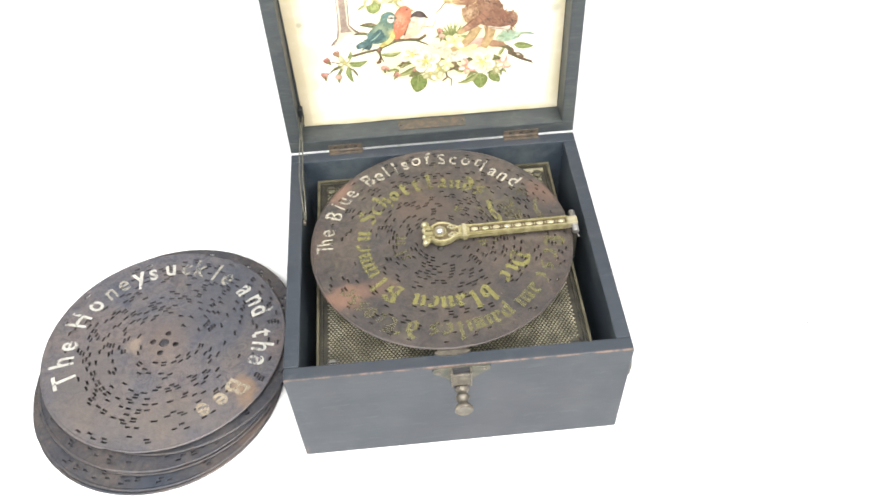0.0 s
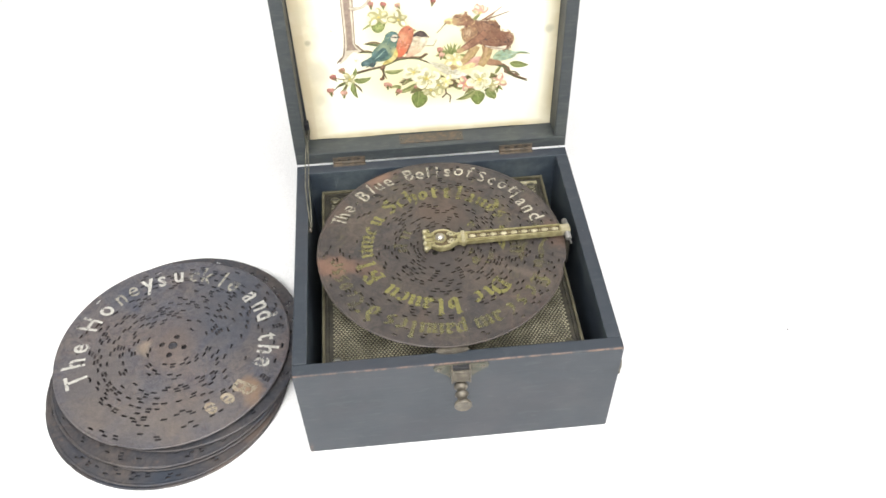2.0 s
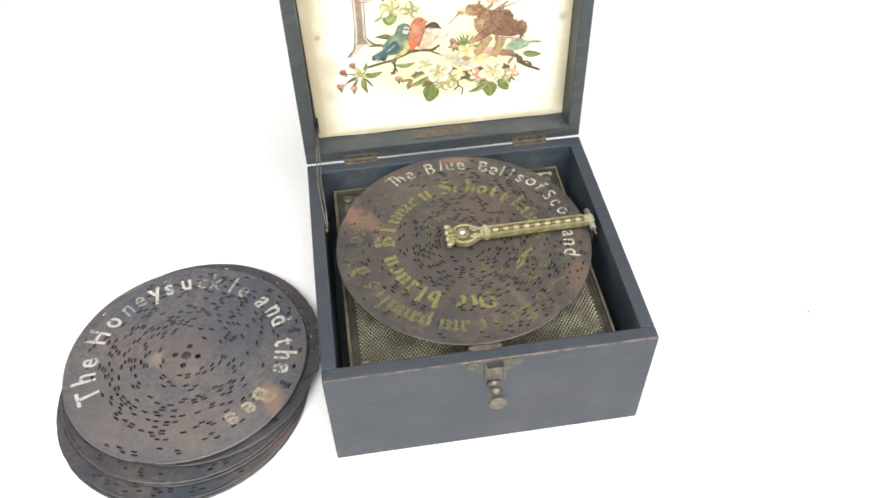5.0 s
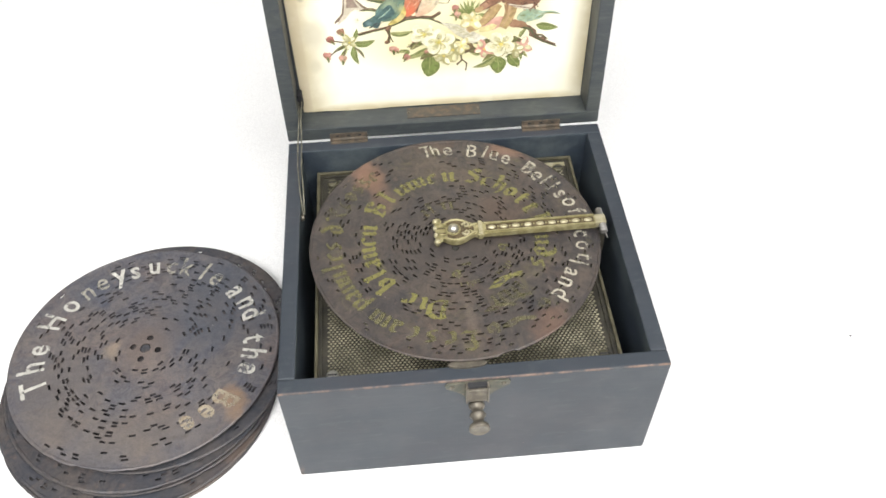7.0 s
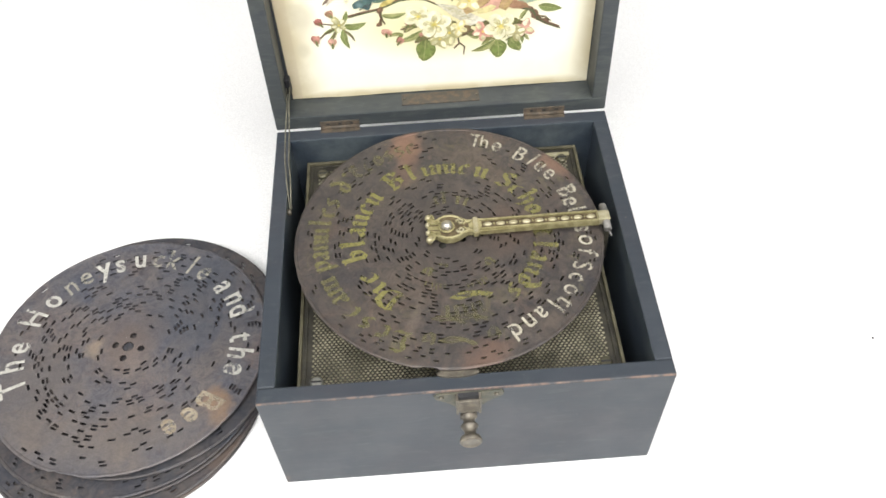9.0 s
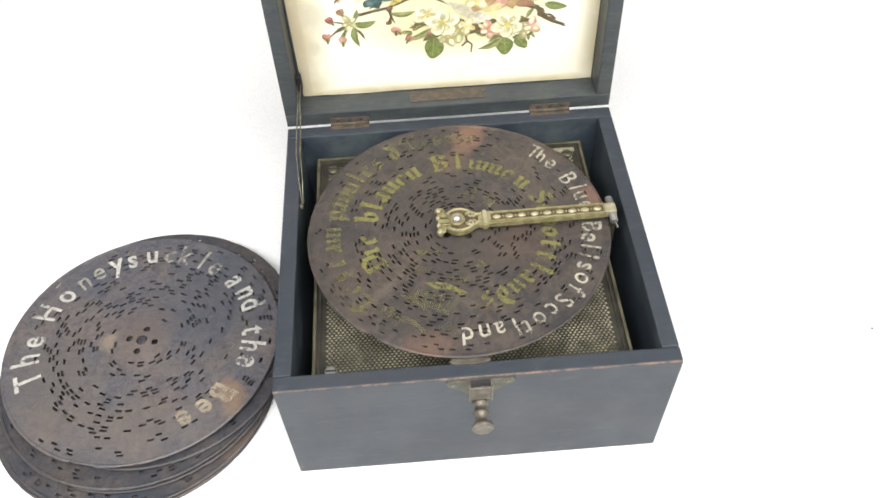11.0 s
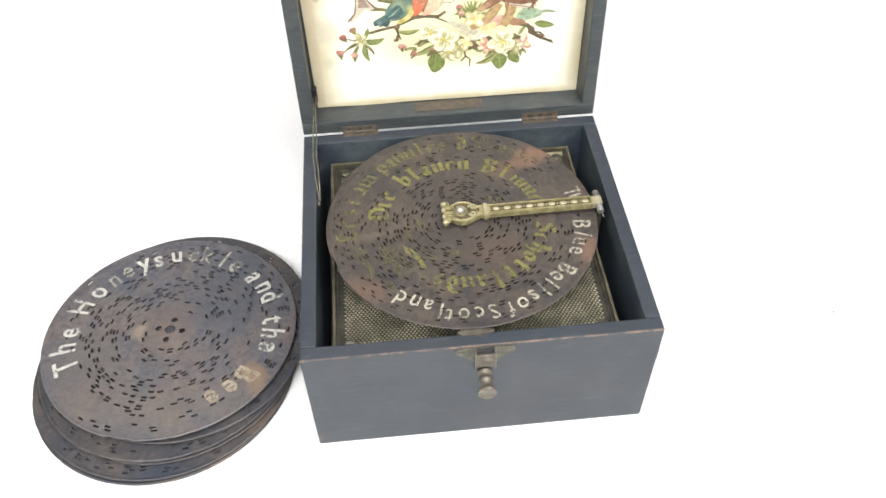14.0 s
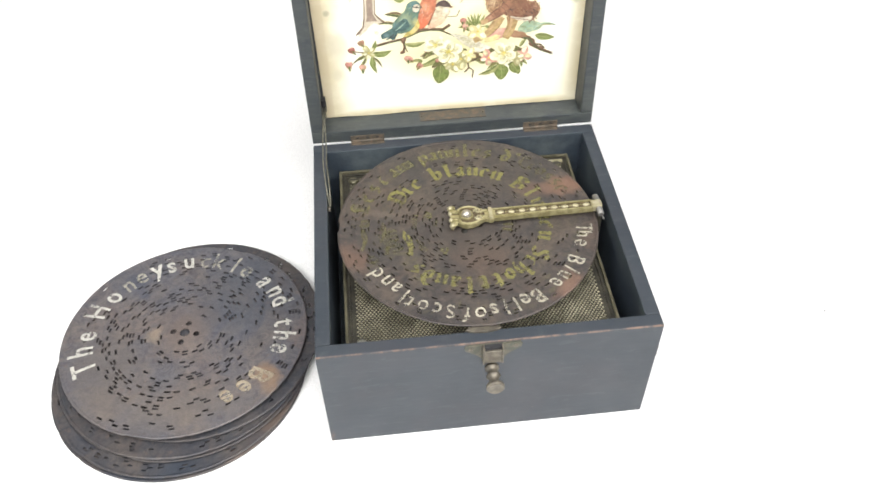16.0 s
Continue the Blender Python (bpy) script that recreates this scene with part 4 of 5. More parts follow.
    part("cup_rim", rod(ring, 0.0008, 6), M["brass"], arm)
    part("button", lathe([(0.0039, 0.0043), (0.0040, 0.0056), (0.0036, 0.0072), (0.0026, 0.0084), (0.0012, 0.0091), (0.0002, 0.0093)], pose(-0.0010, 0, 0), 24), M["pearl"], arm, "shiny round steel button")
    part("collar_bar", box(0.0166, 0.0196, -0.0060, 0.0060, 0.0041, 0.0057, 0.0005), M["pale_brass"], arm)
    part("spindle_pin", lathe([(0.0030, -0.0040), (0.0030, 0.0)], None, 12), M["steel"], arm)
    part("hinge_knuckle", box(0.0995, 0.1076, -0.0040, 0.0040, -0.0006, 0.0052, 0.0009), M["pale_brass"], arm)
    part("hinge_pin", lathe([(0.0020, -0.0112), (0.0026, -0.0106), (0.0026, 0.0100), (0.0020, 0.0106)], pose(0.1048, 0, 0.0020, 90, 0, 0), 16), M["pin"], arm, "dull grey pivot pin")
    part("hinge_needle", rod([(0.1056, -0.0100, 0.0015), (0.1064, -0.0148, 0.0004)], 0.0005, 6), M["pin"], arm)
    part("pivot_post", box(0.1030, 0.1066, -0.0088, -0.0056, -0.0303, 0.0, 0.0006), M["bed"], arm)
    part("pivot_post", box(0.1030, 0.1066, 0.0056, 0.0088, -0.0303, 0.0, 0.0006), M["bed"], arm)


def latch():
    ear = [(0.133, 0.1075), (0.1455, 0.1075), (0.147, 0.1050), (0.1462, 0.1015), (0.1420, 0.0990), (0.1370, 0.0955), (0.1335, 0.0900), (0.1180, 0.0900), (0.1150, 0.0955),
           (0.1100, 0.0990), (0.1058, 0.1015), (0.1050, 0.1050), (0.1065, 0.1075), (0.118, 0.1075)]
    face = pose(0, 0, 0, 90, 0, 0)
    lat = part("latch", slab(ear, 0.0, 0.0011, None, 0.0003), M["verdigris"], music_box, "tarnished bronze latch with a push button on the front", face)
    part("catch", box(0.1188, 0.1322, 0.0905, 0.1040, 0.0011, 0.0052, 0.0007), M["bronze"], lat)
    part("catch_cheek", box(0.1180, 0.1194, 0.0905, 0.1075, 0.0011, 0.0062, 0.0003), M["bronze"], lat)
    part("catch_cheek", box(0.1316, 0.1330, 0.0905, 0.1075, 0.0011, 0.0062, 0.0003), M["bronze"], lat)
    # black block stands for the shaded notch behind the catch
    part("catch_slot_shade", box(0.1194, 0.1316, 0.1040, 0.1078, 0.0011, 0.0036), M["dark"], lat)
    part("screw", lathe([(0.0016, 0.0011), (0.0016, 0.0015), (0.0009, 0.0020)], pose(0.1095, 0.1035, 0), 12), M["bronze"], lat)
    part("screw", lathe([(0.0016, 0.0011), (0.0016, 0.0015), (0.0009, 0.0020)], pose(0.1425, 0.1035, 0), 12), M["bronze"], lat)
    knob = [(0.0052, 0.0), (0.0052, 0.0022), (0.0036, 0.0032), (0.0034, 0.0062), (0.0050, 0.0074), (0.0054, 0.0086), (0.0042, 0.0100), (0.0034, 0.0124), (0.0038, 0.0146),
            (0.0062, 0.0158), (0.0068, 0.0172), (0.0068, 0.0188), (0.0060, 0.0196), (0.0056, 0.0192), (0.0010, 0.0194)]
    part("push_button", lathe(knob, pose(0.1256, 0.0785, 0.0), 32), M["bronze"], lat, "turned bronze push button")
    oval = [(0.1205 + 0.0128 * math.cos(a), 0.0114 + 0.0029 * math.sin(a)) for a in (2 * math.pi * k / 28 for k in range(28))]
    part("strike_plate", slab(oval, H, H + 0.0016, None, 0.0004), M["bronze"], music_box, "small oval brass plate on the rim")
    hook = [(0.2500, 0.0180, 0.074), (0.2545, 0.0165, 0.074), (0.2560, 0.0150, 0.070), (0.2560, 0.0130, 0.064), (0.2555, 0.0120, 0.058), (0.2520, 0.0120, 0.055), (0.2500, 0.0120, 0.056)]
    part("side_hook", rod(hook, 0.0012), M["bronze"], music_box, "small dark metal hook on the side")


LID = pose(0.125, 0.2322, 0.1098, -2.9, 0, 0)


def lid():
    w, depth, tall = 0.125, 0.0290, 0.2315
    t = TH
    lid_ob = part("lid", box(-w, w, depth - 0.0072, depth, 0.0, tall, 0.0012), M["lid_wood"], music_box, "lid swung open, lined with a printed picture", LID)
    part("lid_rail", box(-w, w, 0.0, depth - 0.0072, 0.0, 0.0112, 0.0010), M["lid_wood"], lid_ob)
    part("lid_rail", box(-w, w, 0.0, depth - 0.0072, tall - 0.0112, tall, 0.0010), M["lid_wood"], lid_ob)
    part("lid_rail", box(-w, -w + t, 0.0, depth - 0.0072, 0.0112, tall - 0.0112, 0.0010), M["lid_wood"], lid_ob)
    part("lid_rail", box(w - t, w, 0.0, depth - 0.0072, 0.0112, tall - 0.0112, 0.0010), M["lid_wood"], lid_ob)
    # the sheet, its lower edge a little uneven
    rnd = random.Random(2)
    edge = [(-0.1130 + 0.0015 * (k == 0) + 0.2265 * k / 12, 0.0118 + rnd.uniform(-0.0004, 0.0004)) for k in range(13)]
    edge[0] = (-0.1115, 0.0122)
    edge += [(0.1139, 0.2180), (-0.1139, 0.2180)]
    sheet = slab(edge, 0.0, 0.0005)
    bmesh.ops.transform(sheet, matrix=pose(0, 0.0217, 0, 90, 0, 0), verts=sheet.verts)
    part("print_sheet", sheet, M["paper"], lid_ob, "cream paper print of birds on a blossoming branch")
    # label plate, hinges
    part("label_plate", box(-0.0290, 0.0298, 0.0058, 0.0188, 0.0112, 0.0118, 0.0003), M["label"], lid_ob, "worn copper label plate")
    for u in (-0.0272, 0.0280):
        part("label_pin", lathe([(0.0010, 0.0), (0.0010, 0.0012), (0.0004, 0.0017)], pose(u, 0.0125, 0.0112), 10), M["bronze"], lid_ob)
    for u0, u1 in ((-0.0915, -0.0620), (0.0625, 0.0935)):
        h = part("hinge", box(u0, u1, -0.0009, 0.0, 0.0004, 0.0058, 0.0002), M["copper"], lid_ob, "worn copper hinge")
        part("hinge_leaf", box(u0, u1, -0.0052, -0.0012, -0.0014, -0.0006, 0.0002), M["copper"], h)
        for k in (0.2, 0.5, 0.8):
            hu = u0 + (u1 - u0) * k
            # black blocks stand for shade in the hinge's screw holes
            part("hinge_screw_shade", box(hu - 0.0013, hu + 0.0013, -0.0013, -0.0008, 0.0030, 0.0042, 0.0002), M["dark"], h)
        part("hinge_barrel", lathe([(0.0016, u0), (0.0016, u1)], pose(0, -0.0006, 0.0002, 0, 90, 0), 12), M["copper"], h)
    return lid_ob


body()
bedplate()
pressure_arm()
latch()
lid_ob = lid()


def stay():
    for o in (0.0, 0.0028):
        pts = [(0.0118 + o * 0.9, 0.2480 - o, 0.1400), (0.0112 + o * 0.5, 0.2350, 0.1310), (0.0098 + o, 0.2150, 0.1230), (0.0092 + o, 0.1950, 0.1170), (0.0105 + o, 0.1760, 0.1120), (0.0128 + o * 0.3, 0.1560, 0.1050)]
        part("lid_stay", rod(pts, 0.00055), M["wire"], music_box, "thin brass wire stay of the lid")
    part("stay_bracket", box(0.0110, 0.0150, 0.2455, 0.2520, 0.1330, 0.1460, 0.0008), M["dark"], music_box, "small dark bracket")
    part("stay_pivot", lathe([(0.0024, 0.0), (0.0024, 0.0020), (0.0012, 0.0026)], pose(0.0110, 0.1550, 0.1030, 0, 90, 0), 12), M["bronze"], music_box)


stay()
# ---- the print inside the lid: birds, blossom and a brown figure as flat printed shapes (millimetres on the sheet) ----
SHEET_Y = 0.0212
LAYER = [0]


def inked(name, shapes, label=""):
    """One printed motif: [(outline, ink)], each a hair above the one before."""
    bm = bmesh.new()
    inks = []
    for outline, ink in shapes:
        LAYER[0] += 1
        if ink not in inks:
            inks.append(ink)
        y = SHEET_Y - 0.00004 - 0.0000006 * LAYER[0]
        f = bm.faces.new([bm.verts.new((u / 1000, y, v / 1000)) for u, v in outline])
        f.material_index = inks.index(ink)
    return part(name, bm, [INK[i] for i in inks], lid_ob, label)


PRN = random.Random(12)


def oval(u, v, a, b, ang=0.0, rough=0.0, n=18):
    c, s = math.cos(math.radians(ang)), math.sin(math.radians(ang))
    out = []
    for k in range(n):
        t = 2 * math.pi * k / n
        w = 1 + PRN.uniform(-rough, rough)
        x, y = a * w * math.cos(t), b * w * math.sin(t)
        out.append((u + x * c - y * s, v + x * s + y * c))
    return out


def ribbon(points, width, taper=0.5):
    left, right = [], []
    n = len(points)
    for i, p in enumerate(points):
        a, b = Vector(points[max(i - 1, 0)]), Vector(points[min(i + 1, n - 1)])
        d = (b - a).normalized()
        w = width / 2 * (1 - taper * i / (n - 1)) * PRN.uniform(0.85, 1.15)
        left.append((p[0] - d.y * w, p[1] + d.x * w))
        right.append((p[0] + d.y * w, p[1] - d.x * w))
    return left + right[::-1]


def twig(name, points, width):
    low = [(u + 0.25 * width, v - 0.28 * width) for u, v in points]
    inked("twig", [(ribbon(points, width), "twig"), (ribbon(low, width * 0.4), "dark_green")])


def leaf(u0, v0, u1, v1, width, ink):
    d = Vector((u1 - u0, v1 - v0))
    n = Vector((-d.y, d.x)).normalized()
    bend = PRN.uniform(-0.12, 0.12) * d.length
    axis, top, low = [], [], []
    for k in range(9):
        t = k / 8
        c = Vector((u0, v0)) + d * t + n * bend * math.sin(math.pi * t)
        w = width / 2 * math.sin(math.pi * t ** 0.75) ** 0.8 * PRN.uniform(0.88, 1.1) if 0 < k < 8 else 0.04
        axis.append(tuple(c))
        top.append(tuple(c + n * w))
        low.append(tuple(c - n * w))
    dark = {"leaf_green": "dark_leaf", "pale_green": "leaf_green", "dark_green": "twig", "blue_green": "leaf_green"}[ink]
    shapes = [(top + axis[::-1], ink), (axis + low[::-1], dark)]
    shapes.append((ribbon(axis, width * 0.07 + 0.12, 0.8), "pale_green" if ink != "pale_green" else "petal_shade"))
    for k in (2, 3, 4, 5):
        for side in (top, low):
            a, b = Vector(axis[k]), Vector(side[k + 1])
            shapes.append((ribbon([tuple(a), tuple(a.lerp(b, 0.5)), tuple(a.lerp(b, 0.9))], width * 0.035 + 0.08), "pale_green"))
    inked("leaf", shapes)


def bud(u, v, a, b, ink):
    """A half-open flower bud: overlapping petals with a dark heel and green sepals."""
    deep = {"pink": "red", "rose": "pink", "red": "brown", "brown_light": "brown"}[ink]
    fair = {"pink": "rose", "rose": "petal_shade", "red": "pink", "brown_light": "rose"}[ink]
    turn = PRN.uniform(-40, 40)
    a, b = a * 0.9, b * 0.9
    shapes = []
    for k, tone in ((-1, ink), (1, deep), (0, fair), (0.5, ink)):
        d = math.radians(90 + turn + 32 * k)
        shapes.append((oval(u + 0.25 * a * math.cos(d), v + 0.25 * b * math.sin(d), b * 0.75, a * 0.42, 90 + turn + 32 * k, 0.12, 14), tone))
    for k in (-1, 0, 1):
        d = math.radians(90 + turn + 40 * k)
        shapes.append((ribbon([(u - 0.9 * b * math.cos(math.radians(90 + turn)), v - 0.9 * b * math.sin(math.radians(90 + turn))), (u - 0.2 * a * math.cos(d), v - 0.2 * b), (u + 0.5 * a * math.cos(d + 0.5 * k), v + 0.2 * b)], b * 0.3, 0.8), "leaf_green" if k else "dark_green"))
    inked("flower_bud", shapes)


def stroke(u0, v0, u1, v1, width, ink):
    inked("printed_line", [(ribbon([(u0, v0), ((u0 + u1) / 2 + width * 0.4, (v0 + v1) / 2), (u1, v1)], width, 0.6), ink)])


def tree_letter():
    outer = [(-70.6, 214), (-59.0, 214), (-59.4, 150), (-60.6, 118), (-61.0, 110), (-56.0, 104.5), (-53.5, 103), (-56.5, 101), (-62.0, 102.6), (-66.0, 100.5), (-71.0, 95.5), (-78.6, 90.8),
             (-78.0, 93.0), (-72.5, 99.0), (-71.0, 107), (-70.0, 118), (-69.8, 150)]
    cu, cv = -65.2, 120
    mid = [(cu + (u - cu) * 0.82, v - 0.8 if v < 200 else v) for u, v in outer]
    core = [(cu + (u - cu) * 0.52, max(v, 103.5)) for u, v in outer]
    inked("initial_letter", [(outer, "trunk_line"), (mid, "white"), (core, "trunk")], "ornamental brown initial")
    arch = [(-58.0 + 15 * math.cos(t), 160 + 18 * math.sin(t)) for t in (math.radians(a) for a in range(250, 365, 10))]
    inked("initial_letter", [(ribbon(arch, 3.0, 0.3), "trunk_line"), (ribbon(arch, 2.0, 0.3), "white")])


def rounded(points, n=5):
    """A closed, smooth outline through a few corner points."""
    out, m = [], len(points)
    for i in range(m):
        p = [Vector(points[(i + k - 1) % m]) for k in range(4)]
        for k in range(n):
            t = k / n
            q = 0.5 * (2 * p[1] + (p[2] - p[0]) * t + (2 * p[0] - 5 * p[1] + 4 * p[2] - p[3]) * t * t + (3 * p[1] - p[0] - 3 * p[2] + p[3]) * t ** 3)
            out.append((q.x, q.y))
    return out


def wash(name, tone, touches=(), grain=0.25):
    """A printed colour that runs softly into others: (u, v, radius, tone, amount) in millimetres."""
    m, nt, b, co = start("ink_" + name, 0.6)
    tone = tuple(v * DEPTH for v in tone)
    px, py, pz = axes(nt, co)
    swap = nt.nodes.new("ShaderNodeCombineXYZ")
    nt.links.new(px, swap.inputs[0])
    nt.links.new(pz, swap.inputs[1])
    flat = swap.outputs[0]
    col = mix_rgb(nt, ramp(nt, noise_tex(nt, flat, 260.0, 4.0, 0.6), 0.35, 0.65), tuple(v * (1 - grain) for v in tone), tuple(min(0.9, v * (1 + grain)) for v in tone))
    for u, v, r, shade, amount in touches:
        col = mix_rgb(nt, math_node(nt, "MULTIPLY", spot(nt, flat, u / 1000, v / 1000, 0.0, r / 1000, 1.0, 1.0, 0.0015, 300.0), amount), col, shade)
    dot = noise_tex(nt, flat, 1500.0, 2.0)
    col = mix_rgb(nt, 0.3, col, mix_rgb(nt, ramp(nt, dot, 0.3, 0.7), (0.75, 0.75, 0.75), (1.0, 1.0, 1.0)), "MULTIPLY")
    nt.links.new(col, b.inputs["Base Color"])
    INK[name] = m


def inside(poly, u, v):
    hit = False
    for (ax, ay), (bx, by) in zip(poly, poly[1:] + poly[:1]):
        if (ay > v) != (by > v) and u < (bx - ax) * (v - ay) / (by - ay) + ax:
            hit = not hit
    return hit


def hatch(poly, count, ang, vary, length, width, inks):
    """Short brush strokes within an outline."""
    us, vs = [p[0] for p in poly], [p[1] for p in poly]
    shapes = []
    while len(shapes) < count:
        u, v = PRN.uniform(min(us), max(us)), PRN.uniform(min(vs), max(vs))
        if not inside(poly, u, v):
            continue
        d, ln, bend = radians(ang + PRN.uniform(-vary, vary)), length * PRN.uniform(0.5, 1.2), PRN.uniform(-0.25, 0.25) * length
        a, b = (u - ln * math.cos(d) / 2, v - ln * math.sin(d) / 2), (u + ln * math.cos(d) / 2, v + ln * math.sin(d) / 2)
        shapes.append((ribbon([a, (u - bend * math.sin(d), v + bend * math.cos(d)), b], width * PRN.uniform(0.5, 1.2), 0.75), PRN.choice(inks)))
    return shapes


def ragged(poly, count, length, width, inks):
    """Loose strokes that break up an outline."""
    shapes = []
    for k in range(count):
        (u, v), a = PRN.choice(poly), radians(PRN.uniform(0, 360))
        ln = length * PRN.uniform(0.4, 1.2)
        shapes.append((ribbon([(u - 0.4 * ln * math.cos(a), v - 0.4 * ln * math.sin(a)), (u, v + 0.1 * ln), (u + 0.6 * ln * math.cos(a + 0.4), v + 0.6 * ln * math.sin(a + 0.4))], width * PRN.uniform(0.5, 1.3), 0.7), PRN.choice(inks)))
    return shapes


def blossom_open(u, v, r, turn, squash=0.9):
    """An open apple blossom: five broad cream petals, each softly shaded to its heel, round yellow stamens."""
    shapes = []
    for k in (0, 2, 4, 1, 3):
        a = radians(turn + 72 * k + PRN.uniform(-6, 6))
        c, s = math.cos(a), math.sin(a) * squash
        w = r * PRN.uniform(0.92, 1.08)
        ang = math.degrees(math.atan2(s, c))
        shapes.append((oval(u + 0.575 * w * c + 0.035 * r, v + 0.575 * w * s - 0.045 * r, 0.47 * w, 0.405 * w, ang, 0.06, 20), "petal_edge"))
        shapes.append((oval(u + 0.575 * w * c, v + 0.575 * w * s, 0.47 * w, 0.405 * w, ang, 0.05, 20), "petal"))
        shapes.append((oval(u + 0.42 * w * c, v + 0.42 * w * s, 0.30 * w, 0.21 * w, ang, 0.12, 14), "petal_mid"))
        for e in (-0.5, 0.0, 0.5):
            b = a + e * 0.6
            shapes.append((ribbon([(u + 0.15 * w * math.cos(b), v + 0.15 * w * math.sin(b) * squash), (u + 0.55 * w * math.cos(b), v + 0.55 * w * math.sin(b) * squash)], 0.05 * w, 0.7), "petal_shade"))
    shapes.append((oval(u, v, 0.16 * r, 0.13 * r, 0, 0.2, 12), "yellow_green"))
    for k in range(11):
        a = radians(33 * k + PRN.uniform(-9, 9))
        d = r * PRN.uniform(0.2, 0.34)
        shapes.append((ribbon([(u, v), (u + d * math.cos(a), v + d * squash * math.sin(a))], 0.035 * r, 0.3), "stamen"))
        shapes.append((oval(u + d * math.cos(a), v + d * squash * math.sin(a), 0.035 * r, 0.03 * r, 0, 0.1, 6), "twig" if k % 3 == 0 else "stamen"))
    inked("blossom", shapes)


def petals(u, v, r, ink, count=4, spread_deg=200, turn=0):
    """A half-seen, loose flower of a few overlapping petals."""
    shapes = []
    for k in range(count):
        a = radians(turn + spread_deg * (k / max(1, count - 1) - 0.5))
        w = r * PRN.uniform(0.8, 1.15)
        shapes.append((oval(u + 0.5 * w * math.cos(a), v + 0.5 * w * math.sin(a), 0.55 * w, 0.36 * w, math.degrees(a), 0.12, 16), ink))
        shapes.append((oval(u + 0.62 * w * math.cos(a + 0.15), v + 0.62 * w * math.sin(a + 0.15), 0.34 * w, 0.20 * w, math.degrees(a), 0.15, 12), "petal_mid" if k % 2 else "petal"))
    shapes += [(oval(u, v, 0.14 * r, 0.12 * r, 0, 0.2, 8), "stamen")]
    inked("blossom", shapes)


wash("teal_coat", (0.115, 0.185, 0.135), ((-37, 104, 9, (0.30, 0.35, 0.22), 0.8), (-44, 97, 7, (0.10, 0.18, 0.20), 0.8), (-30, 116, 8, (0.10, 0.19, 0.19), 0.9), (-28, 100, 6, (0.46, 0.44, 0.20), 0.8)))
wash("teal_tail", (0.07, 0.13, 0.125), ((-53, 90, 4, (0.17, 0.25, 0.25), 0.7),))
wash("robin_coat", (0.52, 0.185, 0.10), ((-20, 113, 7, (0.64, 0.34, 0.19), 0.75), (-22, 98, 9, (0.60, 0.15, 0.07), 0.9), (-14, 121, 6, (0.50, 0.17, 0.11), 0.8)))
wash("breast", (0.62, 0.53, 0.37), ((-10, 99, 9, (0.64, 0.47, 0.31), 0.8), (-15, 95, 6, (0.62, 0.34, 0.22), 0.7), (-3, 109, 5, (0.78, 0.74, 0.60), 0.8)))
wash("cap", (0.075, 0.055, 0.05), ((-5, 115, 4, (0.14, 0.10, 0.08), 0.6),))
wash("belly_yellow", (0.58, 0.47, 0.15), ((-30, 94, 5, (0.66, 0.58, 0.28), 0.7),))
wash("cloak", (0.225, 0.115, 0.068), ((66, 107, 12, (0.18, 0.08, 0.05), 0.85), (50, 119, 9, (0.33, 0.19, 0.115), 0.7), (56, 101, 8, (0.22, 0.11, 0.065), 0.8), (72, 106, 5, (0.40, 0.24, 0.16), 0.7)))
wash("hood", (0.28, 0.15, 0.085), ((26, 126, 6, (0.50, 0.35, 0.20), 0.7), (36, 122, 6, (0.22, 0.11, 0.065), 0.8)))
wash("sleeve", (0.29, 0.145, 0.085), ((47, 110, 6, (0.26, 0.13, 0.08), 0.8), (34, 100, 5, (0.46, 0.28, 0.18), 0.7)))
wash("beard", (0.32, 0.185, 0.10), ((36, 113, 6, (0.56, 0.42, 0.26), 0.8), (34, 104, 5, (0.26, 0.14, 0.08), 0.7)))
wash("stocking", (0.44, 0.31, 0.14), ((50, 96, 7, (0.24, 0.13, 0.07), 0.85), (28, 82, 6, (0.58, 0.45, 0.24), 0.8)))
wash("far_leaf", (0.34, 0.42, 0.28), ((66, 90, 6, (0.24, 0.35, 0.22), 0.8), (78, 88, 6, (0.52, 0.58, 0.44), 0.7)))
wash("broad_leaf", (0.18, 0.22, 0.065), ((-40, 124, 6, (0.38, 0.44, 0.15), 0.8), (-8, 47, 6, (0.18, 0.25, 0.06), 0.7), (44, 46, 6, (0.20, 0.27, 0.07), 0.7)))
wash("petal_mid", (0.66, 0.62, 0.37))
wash("shade_green", (0.15, 0.14, 0.055), ((5, 62, 9, (0.34, 0.33, 0.12), 0.8), (40, 58, 9, (0.26, 0.19, 0.09), 0.8), (20, 66, 8, (0.26, 0.16, 0.09), 0.7)))
wash("yellow_green", (0.46, 0.48, 0.16))
wash("rose_petal", (0.66, 0.36, 0.28), ((33, 62, 6, (0.58, 0.22, 0.18), 0.7),))
wash("note_sheet", (0.66, 0.62, 0.48), ((14, 80, 10, (0.50, 0.46, 0.32), 0.7), (30, 70, 8, (0.82, 0.79, 0.68), 0.7)))
INK["dark_leaf"] = mat("ink_dark_leaf", (0.15, 0.19, 0.05), (0.22, 0.27, 0.09), 0.6, 0.0, 140.0, 1200.0, 0.02)
INK["petal_edge"] = mat("ink_petal_edge", (0.33, 0.30, 0.14), (0.46, 0.42, 0.22), 0.6, 0.0, 140.0, 1200.0, 0.02)
tree_letter()
